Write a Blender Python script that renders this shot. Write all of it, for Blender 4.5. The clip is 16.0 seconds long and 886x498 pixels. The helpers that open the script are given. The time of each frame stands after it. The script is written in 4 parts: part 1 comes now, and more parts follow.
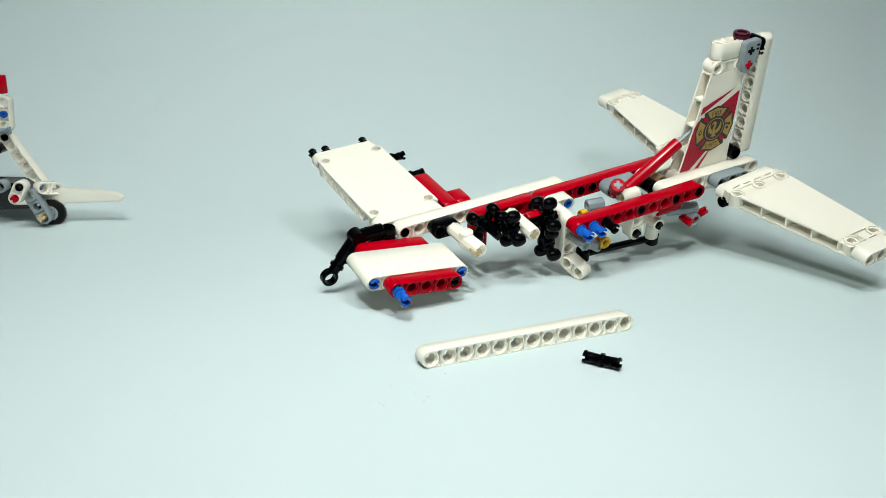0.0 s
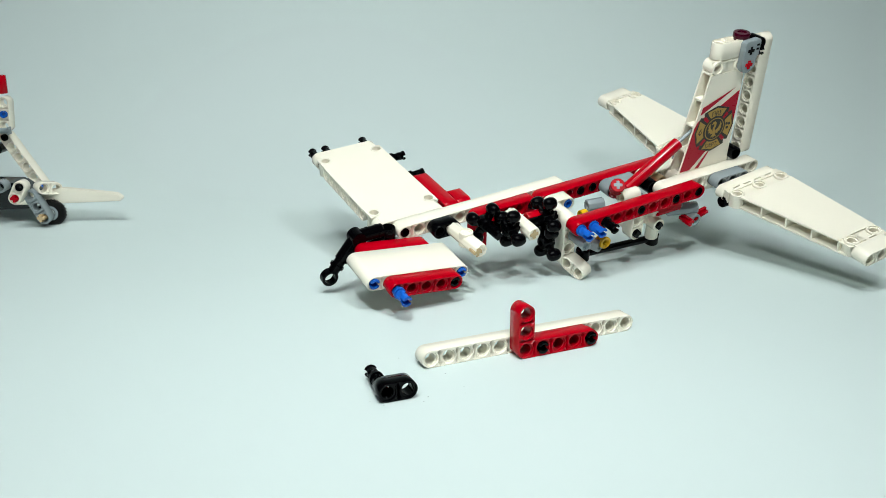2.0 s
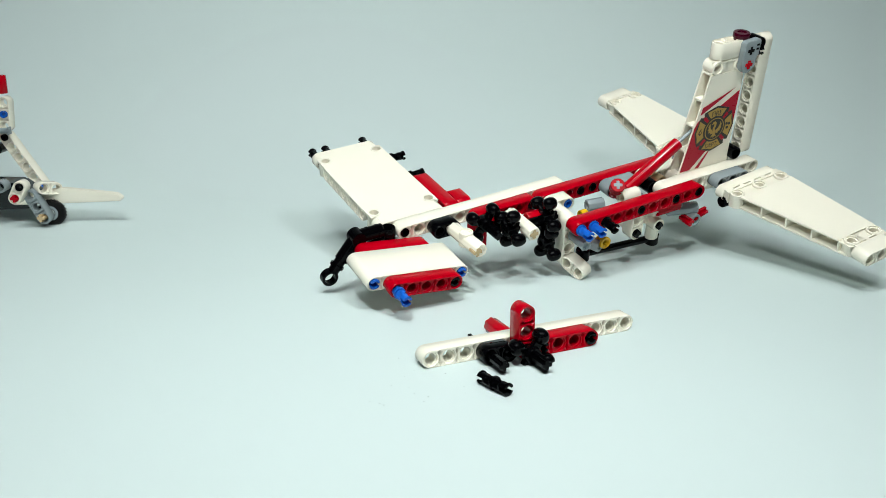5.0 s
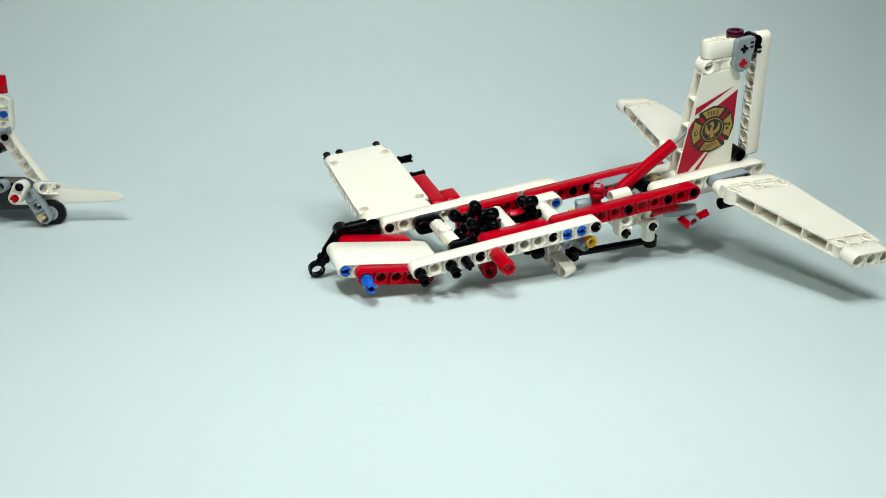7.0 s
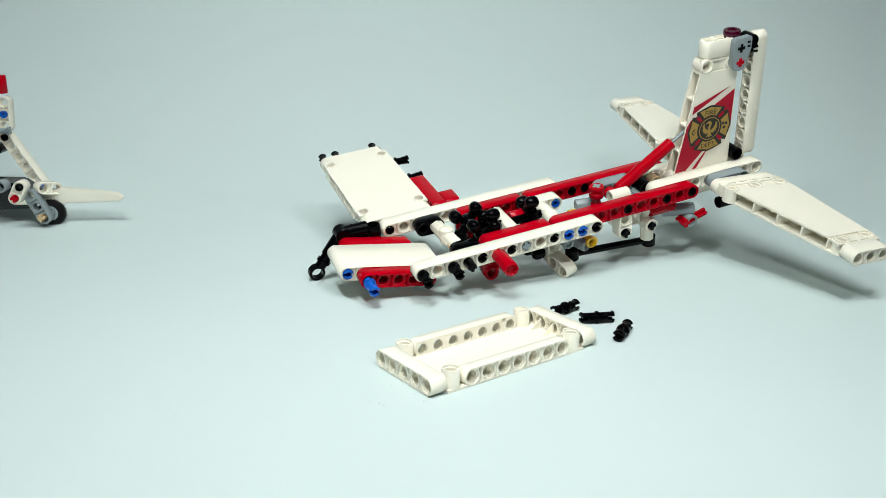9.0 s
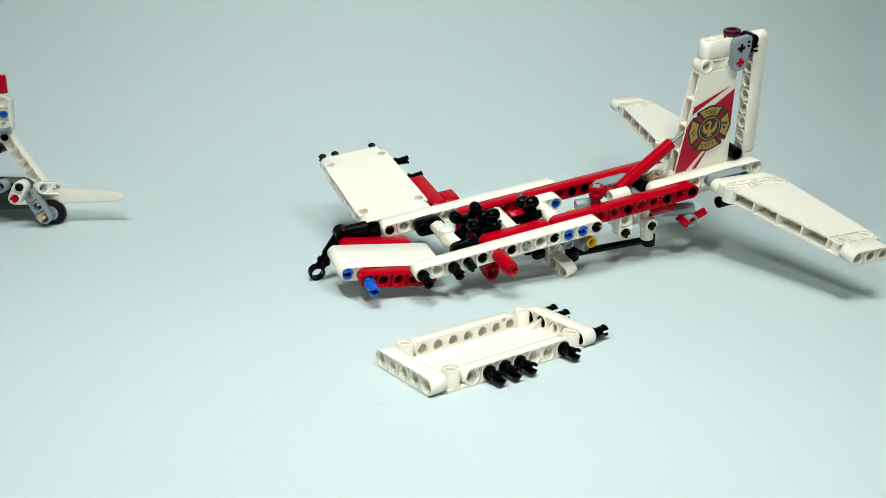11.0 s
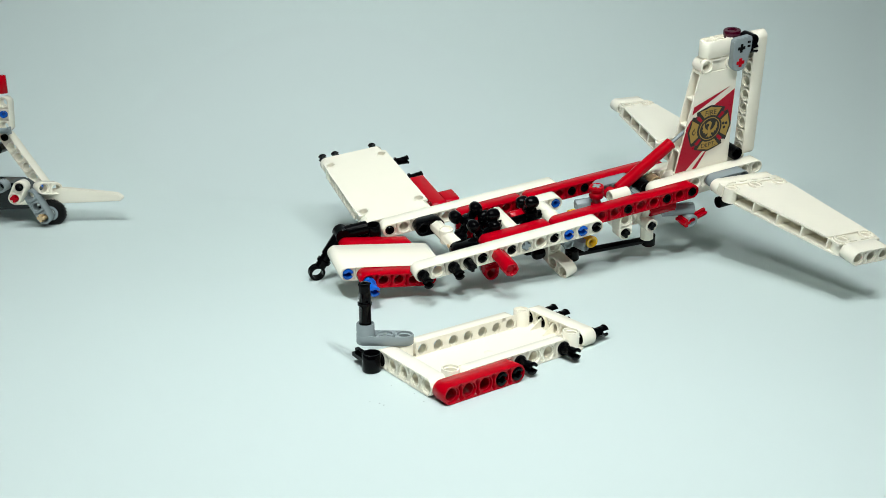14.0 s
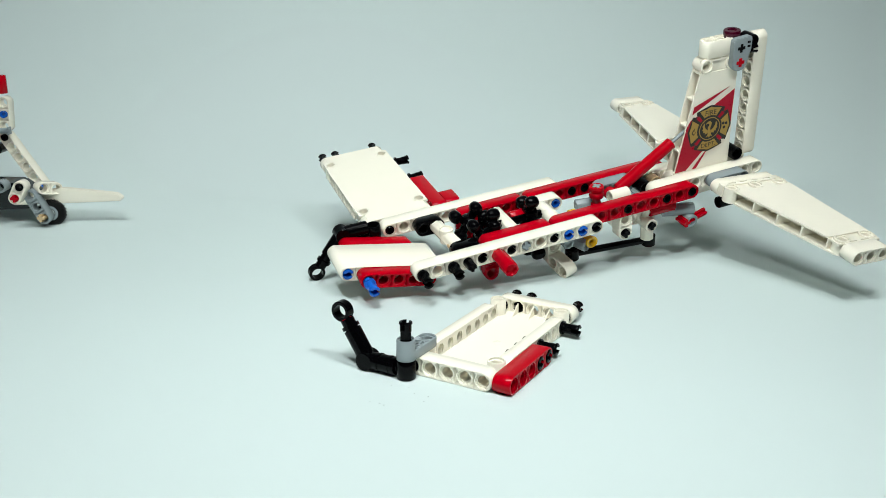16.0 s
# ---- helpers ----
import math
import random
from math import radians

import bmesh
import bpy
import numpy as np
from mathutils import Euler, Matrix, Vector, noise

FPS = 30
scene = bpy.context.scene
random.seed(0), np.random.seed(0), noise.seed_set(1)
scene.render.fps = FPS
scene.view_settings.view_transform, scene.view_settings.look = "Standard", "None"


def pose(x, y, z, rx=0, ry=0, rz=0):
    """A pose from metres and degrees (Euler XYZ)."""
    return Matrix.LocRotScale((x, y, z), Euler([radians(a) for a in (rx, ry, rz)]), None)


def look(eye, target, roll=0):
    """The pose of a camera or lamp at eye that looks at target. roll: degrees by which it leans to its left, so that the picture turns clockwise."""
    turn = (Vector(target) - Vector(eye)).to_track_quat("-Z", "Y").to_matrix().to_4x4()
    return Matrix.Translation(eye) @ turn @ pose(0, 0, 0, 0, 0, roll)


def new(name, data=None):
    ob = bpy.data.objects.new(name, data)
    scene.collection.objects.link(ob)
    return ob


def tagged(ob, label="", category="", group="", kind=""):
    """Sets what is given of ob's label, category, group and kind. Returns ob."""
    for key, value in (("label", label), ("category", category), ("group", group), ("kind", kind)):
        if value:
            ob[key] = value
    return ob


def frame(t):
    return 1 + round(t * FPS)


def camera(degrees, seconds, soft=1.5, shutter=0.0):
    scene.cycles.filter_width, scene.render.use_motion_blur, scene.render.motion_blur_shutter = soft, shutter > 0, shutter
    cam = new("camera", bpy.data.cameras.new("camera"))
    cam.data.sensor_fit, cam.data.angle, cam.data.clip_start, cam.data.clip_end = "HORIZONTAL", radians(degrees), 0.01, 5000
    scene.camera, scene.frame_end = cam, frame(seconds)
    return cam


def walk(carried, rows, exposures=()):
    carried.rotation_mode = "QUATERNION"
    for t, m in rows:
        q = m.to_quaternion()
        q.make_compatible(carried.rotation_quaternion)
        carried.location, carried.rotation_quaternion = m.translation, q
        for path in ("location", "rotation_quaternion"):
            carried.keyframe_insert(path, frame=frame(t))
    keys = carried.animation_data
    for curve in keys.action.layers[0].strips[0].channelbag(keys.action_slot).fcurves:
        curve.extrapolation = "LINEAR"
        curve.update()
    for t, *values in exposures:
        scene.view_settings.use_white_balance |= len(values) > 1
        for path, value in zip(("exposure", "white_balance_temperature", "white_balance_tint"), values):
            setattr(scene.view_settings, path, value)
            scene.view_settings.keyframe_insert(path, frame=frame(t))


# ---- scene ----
U = 0.008  # one hole pitch of the building pieces
CAM = pose(0, 0, 0.1544, 73.062, 0, 0)
cam = camera(52.168, 16.0, 0.45)
walk(cam, [(0, CAM), (16, CAM)], exposures=[(0, 0.0)])

# ---- light: two small lamps close over the table and a broad added fill under the ceiling ----
world = bpy.data.worlds.new("studio_air")
scene.world = world
world.use_nodes = True
world.node_tree.nodes["Background"].inputs[0].default_value = (0.8, 0.95, 0.95, 1)
world.node_tree.nodes["Background"].inputs[1].default_value = 0.02


def area_lamp(name, eye, target, size, watts, color, spread=180):
    data = bpy.data.lights.new(name, "AREA")
    data.shape, data.size, data.energy, data.color, data.spread = "DISK", size, watts, color, radians(spread)
    ob = new(name, data)
    ob.matrix_world = look(eye, target)
    return ob


area_lamp("lamp_left", (-0.075, 0.20, 0.36), (0.0, 0.45, 0), 0.022, 0.81, (0.93, 1.0, 0.98))
area_lamp("lamp_right", (0.130, 0.18, 0.38), (0.0, 0.45, 0), 0.022, 0.93, (0.93, 1.0, 0.98))
# unseen soft fill, added to lift the backdrop behind the toys
area_lamp("lamp_fill", (-0.14, -0.10, 1.95), (-0.10, 0.74, 0.02), 1.0, 2.75, (0.93, 1.0, 0.985), 46)


# ---- materials ----
def plastic(name, color, rough=0.16, spec=0.45, wear=0.03, glass=0.0, coat=0.0):
    mat = bpy.data.materials.new(name)
    mat.use_nodes = True
    nt = mat.node_tree
    b = nt.nodes["Principled BSDF"]
    tc = nt.nodes.new("ShaderNodeTexCoord")
    fine = nt.nodes.new("ShaderNodeTexNoise")
    fine.inputs["Scale"].default_value, fine.inputs["Detail"].default_value = 900, 4
    big = nt.nodes.new("ShaderNodeTexNoise")
    big.inputs["Scale"].default_value, big.inputs["Detail"].default_value = 60, 3
    for n in (fine, big):
        nt.links.new(tc.outputs["Object"], n.inputs["Vector"])
    info = nt.nodes.new("ShaderNodeObjectInfo")
    add = nt.nodes.new("ShaderNodeMath")
    add.operation = "ADD"
    nt.links.new(big.outputs["Fac"], add.inputs[0])
    nt.links.new(info.outputs["Random"], add.inputs[1])
    ramp = nt.nodes.new("ShaderNodeMapRange")
    ramp.inputs[1].default_value, ramp.inputs[2].default_value = 0.2, 1.8
    ramp.inputs[3].default_value, ramp.inputs[4].default_value = 1 - wear, 1 + wear
    nt.links.new(add.outputs[0], ramp.inputs[0])
    mul = nt.nodes.new("ShaderNodeVectorMath")
    mul.operation = "SCALE"
    mul.inputs[0].default_value = color
    nt.links.new(ramp.outputs[0], mul.inputs["Scale"])
    nt.links.new(mul.outputs[0], b.inputs["Base Color"])
    rr = nt.nodes.new("ShaderNodeMapRange")
    rr.inputs[3].default_value, rr.inputs[4].default_value = rough * 0.7, rough * 1.35
    nt.links.new(fine.outputs["Fac"], rr.inputs[0])
    nt.links.new(rr.outputs[0], b.inputs["Roughness"])
    bump = nt.nodes.new("ShaderNodeBump")
    bump.inputs["Strength"].default_value, bump.inputs["Distance"].default_value = 0.02, 0.00005
    nt.links.new(big.outputs["Fac"], bump.inputs["Height"])
    nt.links.new(bump.outputs[0], b.inputs["Normal"])
    b.inputs["Specular IOR Level"].default_value = spec
    b.inputs["Transmission Weight"].default_value = glass
    b.inputs["Coat Weight"].default_value = coat
    return mat


WHITE = plastic("white_plastic", (0.85, 0.80, 0.68), 0.2)
RED = plastic("red_plastic", (0.42, 0.0, 0.007), 0.13, spec=0.22)
BLACK = plastic("black_plastic", (0.0012, 0.0012, 0.0016), 0.07, spec=0.1)
BLUE = plastic("blue_plastic", (0.006, 0.10, 0.50))
GRAY = plastic("gray_plastic", (0.25, 0.29, 0.305))
DARK = plastic("dark_gray_plastic", (0.007, 0.009, 0.011))
YELLOW = plastic("yellow_plastic", (0.75, 0.42, 0.01))
TAN = plastic("tan_plastic", (0.55, 0.40, 0.22))
CLEAR_RED = plastic("clear_red_plastic", (0.055, 0.0, 0.010), 0.12, glass=0.2)
RUBBER = plastic("black_rubber", (0.004, 0.004, 0.004), 0.5, spec=0.2)
GOLD = plastic("gold_print", (0.36, 0.23, 0.055), 0.35, spec=0.25)
PRINT_RED = plastic("red_print", (0.40, 0.003, 0.022), 0.3, spec=0.25)
DUST = plastic("pale_dust", (0.30, 0.35, 0.34), 0.8, spec=0.1)
PRINT_BLACK = plastic("black_print", (0.01, 0.008, 0.006), 0.35)


def paper_material():
    mat = bpy.data.materials.new("white_backdrop_paper")
    mat.use_nodes = True
    nt = mat.node_tree
    b = nt.nodes["Principled BSDF"]
    tc = nt.nodes.new("ShaderNodeTexCoord")
    n1 = nt.nodes.new("ShaderNodeTexNoise")
    n1.inputs["Scale"].default_value, n1.inputs["Detail"].default_value = 5, 5
    n2 = nt.nodes.new("ShaderNodeTexNoise")
    n2.inputs["Scale"].default_value, n2.inputs["Detail"].default_value = 700, 6
    mix = nt.nodes.new("ShaderNodeMix")
    mix.data_type = "RGBA"
    mix.inputs[6].default_value = (0.545, 0.625, 0.616, 1)
    mix.inputs[7].default_value = (0.567, 0.647, 0.638, 1)
    for n in (n1, n2):
        nt.links.new(tc.outputs["Object"], n.inputs["Vector"])
    nt.links.new(n1.outputs["Fac"], mix.inputs[0])
    nt.links.new(mix.outputs[2], b.inputs["Base Color"])
    bump = nt.nodes.new("ShaderNodeBump")
    bump.inputs["Strength"].default_value, bump.inputs["Distance"].default_value = 0.03, 0.0002
    nt.links.new(n2.outputs["Fac"], bump.inputs["Height"])
    nt.links.new(bump.outputs[0], b.inputs["Normal"])
    b.inputs["Roughness"].default_value = 0.55
    b.inputs["Specular IOR Level"].default_value = 0.25
    return mat


PAPER = paper_material()
WALL = plastic("gray_wall_paint", (0.05, 0.054, 0.054), 0.8)


# ---- mesh helpers (in hole pitches, turned to metres when linked) ----
def mesh_of(name, bm, mat, smooth=40):
    bmesh.ops.scale(bm, vec=(U, U, U), verts=bm.verts)
    me = bpy.data.meshes.new(name)
    bm.normal_update()
    bm.to_mesh(me)
    bm.free()
    me.materials.append(mat)
    if smooth:
        me.polygons.foreach_set("use_smooth", [True] * len(me.polygons))
        me.set_sharp_from_angle(angle=radians(smooth))
    return me


def at(x=0, y=0, z=0, rx=0, ry=0, rz=0):
    """A pose in hole pitches and degrees."""
    return pose(x * U, y * U, z * U, rx, ry, rz)


def put(name, me, parent=None, m=None, label=""):
    ob = new(name, me)
    if parent is not None:
        ob.parent = parent
    if m is not None:
        ob.matrix_basis = m
    if label:
        tagged(ob, label)
    return ob


def box(bm, x0, x1, y0, y1, z0, z1, bev=0.0, m=None):
    r = bmesh.ops.create_cube(bm, size=1)
    vs = r["verts"]
    bmesh.ops.scale(bm, vec=(x1 - x0, y1 - y0, z1 - z0), verts=vs)
    bmesh.ops.translate(bm, vec=((x0 + x1) / 2, (y0 + y1) / 2, (z0 + z1) / 2), verts=vs)
    if bev:
        es = list({e for v in vs for e in v.link_edges})
        r = bmesh.ops.bevel(bm, geom=es, offset=bev, segments=2, profile=0.5, affect="EDGES")
        vs = list({v for f in r["faces"] for v in f.verts} | {v for v in vs if v.is_valid})
    if m is not None:
        bmesh.ops.transform(bm, matrix=m, verts=vs)


def lathe(bm, prof, n=20, m=None, skip=None):
    """Turn a profile of (radius, height) round the z axis."""
    rings = []
    for r, h in prof:
        rings.append([bm.verts.new((r * math.cos(2 * math.pi * k / n), r * math.sin(2 * math.pi * k / n), h)) for k in range(n)])
    for a, b in zip(rings, rings[1:]):
        for k in range(n):
            bm.faces.new((a[k], a[(k + 1) % n], b[(k + 1) % n], b[k]))
    vs = [v for r in rings for v in r]
    if m is not None:
        bmesh.ops.transform(bm, matrix=m, verts=vs)
    return vs


def prism(bm, outline, y0, y1, m=None):
    """Extrude an outline of (x, z) from y0 to y1."""
    a = [bm.verts.new((x, y0, z)) for x, z in outline]
    b = [bm.verts.new((x, y1, z)) for x, z in outline]
    n = len(outline)
    bm.faces.new(a)
    bm.faces.new(b[::-1])
    for k in range(n):
        bm.faces.new((a[(k + 1) % n], a[k], b[k], b[(k + 1) % n]))
    if m is not None:
        bmesh.ops.transform(bm, matrix=m, verts=a + b)
    return a + b


ROT = {"y": Matrix.Rotation(radians(90), 4, "X"), "x": Matrix.Rotation(radians(90), 4, "Y"), "z": Matrix.Identity(4)}


def T(x, y, z):
    return Matrix.Translation((x, y, z))


def cell(bm, cx, cz, half, ends, m, seg=24, pocket=0.2):
    """One hole of a beam with its rim: hole axis along y. ends: whether a neighbour stands left, right, above and below."""
    left, right, up, down = ends
    H = 0.485
    vs, outline, kind = [], [], []
    for k in range(seg):
        a = 2 * math.pi * k / seg
        c, s = math.cos(a), math.sin(a)
        if abs(c) < 1e-6:
            c = 0.0
        if abs(s) < 1e-6:
            s = 0.0
        nx = right if c > 0 else left
        nz = up if s > 0 else down
        lx = 0.5 if nx else H
        lz = 0.5 if nz else H
        if not nx and not nz and c and s:
            p, t = (H * c, H * s), "skin"
        elif abs(abs(c) - abs(s)) < 1e-6:
            p, t = (math.copysign(lx, c), math.copysign(lz, s)), "corner"
        elif abs(c) > abs(s):
            p, t = (math.copysign(lx, c), lx * s / abs(c)), "joint" if nx else "skin"
        else:
            p, t = (lz * c / abs(s), math.copysign(lz, s)), "joint" if nz else "skin"
        outline.append(p)
        kind.append(t)

    def ring(r, y, inset=0.0):
        res = []
        for k in range(seg):
            a = 2 * math.pi * k / seg
            if r == 0:
                px, pz = outline[k]
                yy = y - math.copysign(pocket, y) if kind[k] == "joint" else y
                if inset and kind[k] != "joint":
                    qx = px if abs(px) > 0.499 else px * (1 - inset)
                    qz = pz if abs(pz) > 0.499 else pz * (1 - inset)
                    px, pz = qx, qz
                res.append(bm.verts.new((cx + px, yy, cz + pz)))
            else:
                res.append(bm.verts.new((cx + r * math.cos(a), y, cz + r * math.sin(a))))
        vs.extend(res)
        return res

    def skin(a, b, flip):
        for k in range(seg):
            q = (a[k], a[(k + 1) % seg], b[(k + 1) % seg], b[k])
            bm.faces.new(q[::-1] if flip else q)

    rims = []
    for sgn in (-1, 1):
        y = sgn * half
        o2, o1 = ring(0, sgn * (half - 0.03)), ring(0, y, 0.05)
        r1, r2, r3, r4 = ring(0.445, y), ring(0.395, y), ring(0.385, sgn * (half - 0.11)), ring(0.305, sgn * (half - 0.12))
        for p, q in ((o2, o1), (o1, r1), (r1, r2), (r2, r3), (r3, r4)):
            skin(p, q, sgn > 0)
        rims.append((o2, r4))
    skin(rims[0][1], rims[1][1], False)
    a, b = rims[0][0], rims[1][0]
    for k in range(seg):
        pair = {kind[k], kind[(k + 1) % seg]}
        if "joint" in pair:
            continue
        bm.faces.new((a[k], b[k], b[(k + 1) % seg], a[(k + 1) % seg]))
    if m is not None:
        bmesh.ops.transform(bm, matrix=m, verts=vs)


def row_of_cells(bm, n, half=0.485, m=None, first=0):
    for k in range(n):
        cell(bm, first + k, 0, half, (k > 0, k < n - 1, False, False), m)


CACHE = {}


def cached(key, mat, build, smooth=40):
    k = (key, mat.name)
    if k not in CACHE:
        bm = bmesh.new()
        build(bm)
        bmesh.ops.remove_doubles(bm, verts=bm.verts, dist=0.002)
        bmesh.ops.recalc_face_normals(bm, faces=bm.faces)
        CACHE[k] = mesh_of(key, bm, mat, smooth)
    return CACHE[k]


def beam_mesh(n, mat, half=0.485):
    return cached(f"beam_{n}_{half}", mat, lambda bm: row_of_cells(bm, n, half))


def angle_beam_mesh(mat):
    """Five holes along x and two more above the first."""
    def build(bm):
        for k in range(5):
            cell(bm, k, 0, 0.485, (k > 0, k < 4, k == 0, False), None)
        up = Matrix.Rotation(radians(-90), 4, "Y")
        for k in (1, 2):
            cell(bm, k, 0, 0.485, (True, k < 2, False, False), up)
    return cached("angle_beam", mat, build)


def pin_mesh(mat, length=2.0, collar=0.0):
    """Friction pin along y, centred, ribbed, slotted at both ends, moulded in one piece."""
    def build(bm):
        h, n, m = length / 2, 24, ROT["y"]
        mid = h - 0.40

        def spot(k, r, z):
            a = 2 * math.pi * (k + 0.5) / n
            return bm.verts.new(m @ Vector((r * math.cos(a), r * math.sin(a), z)))

        def band(rings):
            for a, b in zip(rings, rings[1:]):
                for k in range(n):
                    bm.faces.new((a[k], a[(k + 1) % n], b[(k + 1) % n], b[k]))
        rib = lambda k: 0.325 if k % 6 in (0, 1) else 0.268
        plain = lambda r: lambda k: r
        prof = [(plain(0.19), -mid), (plain(0.295), -mid), (plain(0.295), -mid + 0.10), (rib, -mid + 0.14), (rib, collar - 0.16), (plain(0.29), collar - 0.12),
                (plain(0.29), collar - 0.07), (plain(0.375), collar - 0.06), (plain(0.375), collar + 0.06), (plain(0.29), collar + 0.07), (plain(0.29), collar + 0.12),
                (rib, collar + 0.16), (rib, mid - 0.14), (plain(0.295), mid - 0.10), (plain(0.295), mid), (plain(0.19), mid), (plain(0.19), -mid)]
        band([[spot(k, f(k), z) for k in range(n)] for f, z in prof])
        tongue = [(0.19, mid), (0.295, mid), (0.295, h - 0.13), (0.345, h - 0.10), (0.335, h - 0.03), (0.29, h), (0.19, h)]
        for sg in (-1, 1):
            for half in (0, 1):
                grid = [[spot(k, r, sg * z) for r, z in tongue] for k in range(half * 12 + 1, half * 12 + 11)]
                for a, b in zip(grid, grid[1:]):
                    for j in range(len(tongue)):
                        q = (a[j], b[j], b[(j + 1) % len(tongue)], a[(j + 1) % len(tongue)])
                        bm.faces.new(q if sg > 0 else q[::-1])
                for g, fl in ((grid[0], True), (grid[-1], False)):
                    bm.faces.new(g if fl == (sg > 0) else g[::-1])
    return cached(f"pin_{length}_{collar}", mat, build)


def cross_outline(r=0.29, w=0.105):
    return [(w, w), (w, r), (-w, r), (-w, w), (-r, w), (-r, -w), (-w, -w), (-w, -r), (w, -r), (w, -w), (r, -w), (r, w)]


def axle_mesh(mat, length):
    def build(bm):
        prism(bm, cross_outline(), -length / 2, length / 2)
        bmesh.ops.recalc_face_normals(bm, faces=bm.faces)
        bmesh.ops.bevel(bm, geom=[e for e in bm.edges], offset=0.02, segments=1, affect="EDGES")
    return cached(f"axle_{length}", mat, build, 30)


def sleeve_mesh(mat, length, ribs=8, r=0.47):
    """Axle sleeve along y with flats and a cross-shaped bore."""
    def build(bm):
        n = ribs * 4
        h = length / 2
        rad = lambda k: r if k % 4 in (0, 1) else r * 0.93
        rows = []
        for f, y in ((0.55, -h + 0.15), (0.72, -h), (0.94, -h), (1, -h + 0.05), (1, h - 0.05), (0.94, h), (0.72, h), (0.55, h - 0.15)):
            rows.append([bm.verts.new((rad(k) * f * math.cos(2 * math.pi * k / n), y, rad(k) * f * math.sin(2 * math.pi * k / n))) for k in range(n)])
        for a, b in zip(rows, rows[1:]):
            for k in range(n):
                bm.faces.new((a[k], b[k], b[(k + 1) % n], a[(k + 1) % n]))
        bm.faces.new(rows[0])
        bm.faces.new(rows[-1][::-1])
        for y0, y1 in ((-h + 0.148, -h + 0.02), (h - 0.148, h - 0.02)):
            for q in range(4):
                box(bm, 0.12, 0.30, min(y0, y1), max(y0, y1), 0.12, 0.30, 0, Matrix.Rotation(q * math.pi / 2, 4, "Y"))
        bmesh.ops.recalc_face_normals(bm, faces=bm.faces)
    return cached(f"sleeve_{length}_{ribs}_{r}", mat, build, 30)


def tube_mesh(mat, length, r=0.45, bore=0.3):
    def build(bm):
        h = length / 2
        lathe(bm, [(bore, -h + 0.12), (bore + 0.08, -h + 0.12), (bore + 0.085, -h), (r - 0.03, -h), (r, -h + 0.03), (r, h - 0.03), (r - 0.03, h), (bore + 0.085, h), (bore + 0.08, h - 0.12), (bore, h - 0.12), (bore, -h + 0.12)], 24, ROT["y"])
        bmesh.ops.recalc_face_normals(bm, faces=bm.faces)
    return cached(f"tube_{length}_{r}_{bore}", mat, build)


def gear_mesh(mat):
    """Knob wheel with four rounded knobs, axis along y."""
    def build(bm):
        m = ROT["y"]
        lathe(bm, [(0.2, -0.42), (0.42, -0.42), (0.46, -0.36), (0.46, 0.36), (0.42, 0.42), (0.2, 0.42), (0.2, -0.42)], 20, m)
        for k in range(4):
            a = Matrix.Rotation(k * math.pi / 2, 4, "Y")
            box(bm, 0.3, 0.85, -0.2, 0.2, -0.24, 0.24, 0.06, a)
            lathe(bm, [(0.001, -0.47), (0.16, -0.46), (0.29, -0.40), (0.38, -0.28), (0.42, -0.1), (0.42, 0.1), (0.38, 0.28), (0.29, 0.40), (0.16, 0.46), (0.001, 0.47)], 20, a @ T(1.05, 0, 0) @ m)
        bmesh.ops.recalc_face_normals(bm, faces=bm.faces)
    return cached("knob_wheel", mat, build)


def ring_skin_cell(bm, cx, cy, z0, z1, x0, x1, y0, y1, r=0.31, seg=24):
    """A flat square plate with a round hole."""
    corners = [math.atan2(y - cy, x - cx) % (2 * math.pi) for x in (x0, x1) for y in (y0, y1)]
    angles = sorted([2 * math.pi * (k + 0.5) / seg for k in range(seg)] + corners)
    angles = [a for k, a in enumerate(angles) if k == 0 or a - angles[k - 1] > 1e-4]
    seg = len(angles)

    def pts(f, z):
        out = []
        for a in angles:
            c, s = math.cos(a), math.sin(a)
            if f:
                q = max(c / (x1 - cx) if c > 0 else -c / (cx - x0), s / (y1 - cy) if s > 0 else -s / (cy - y0))
                out.append(bm.verts.new((cx + c / q, cy + s / q, z)))
            else:
                out.append(bm.verts.new((cx + r * c, cy + r * s, z)))
        return out
    for z, fl in ((z0, True), (z1, False)):
        o, i = pts(True, z), pts(False, z)
        for k in range(seg):
            q = (o[k], o[(k + 1) % seg], i[(k + 1) % seg], i[k])
            bm.faces.new(q[::-1] if fl else q)
    for f in (True, False):
        a, b = pts(f, z0), pts(f, z1)
        for k in range(seg):
            q = (a[k], a[(k + 1) % seg], b[(k + 1) % seg], b[k])
            bm.faces.new(q if f else q[::-1])


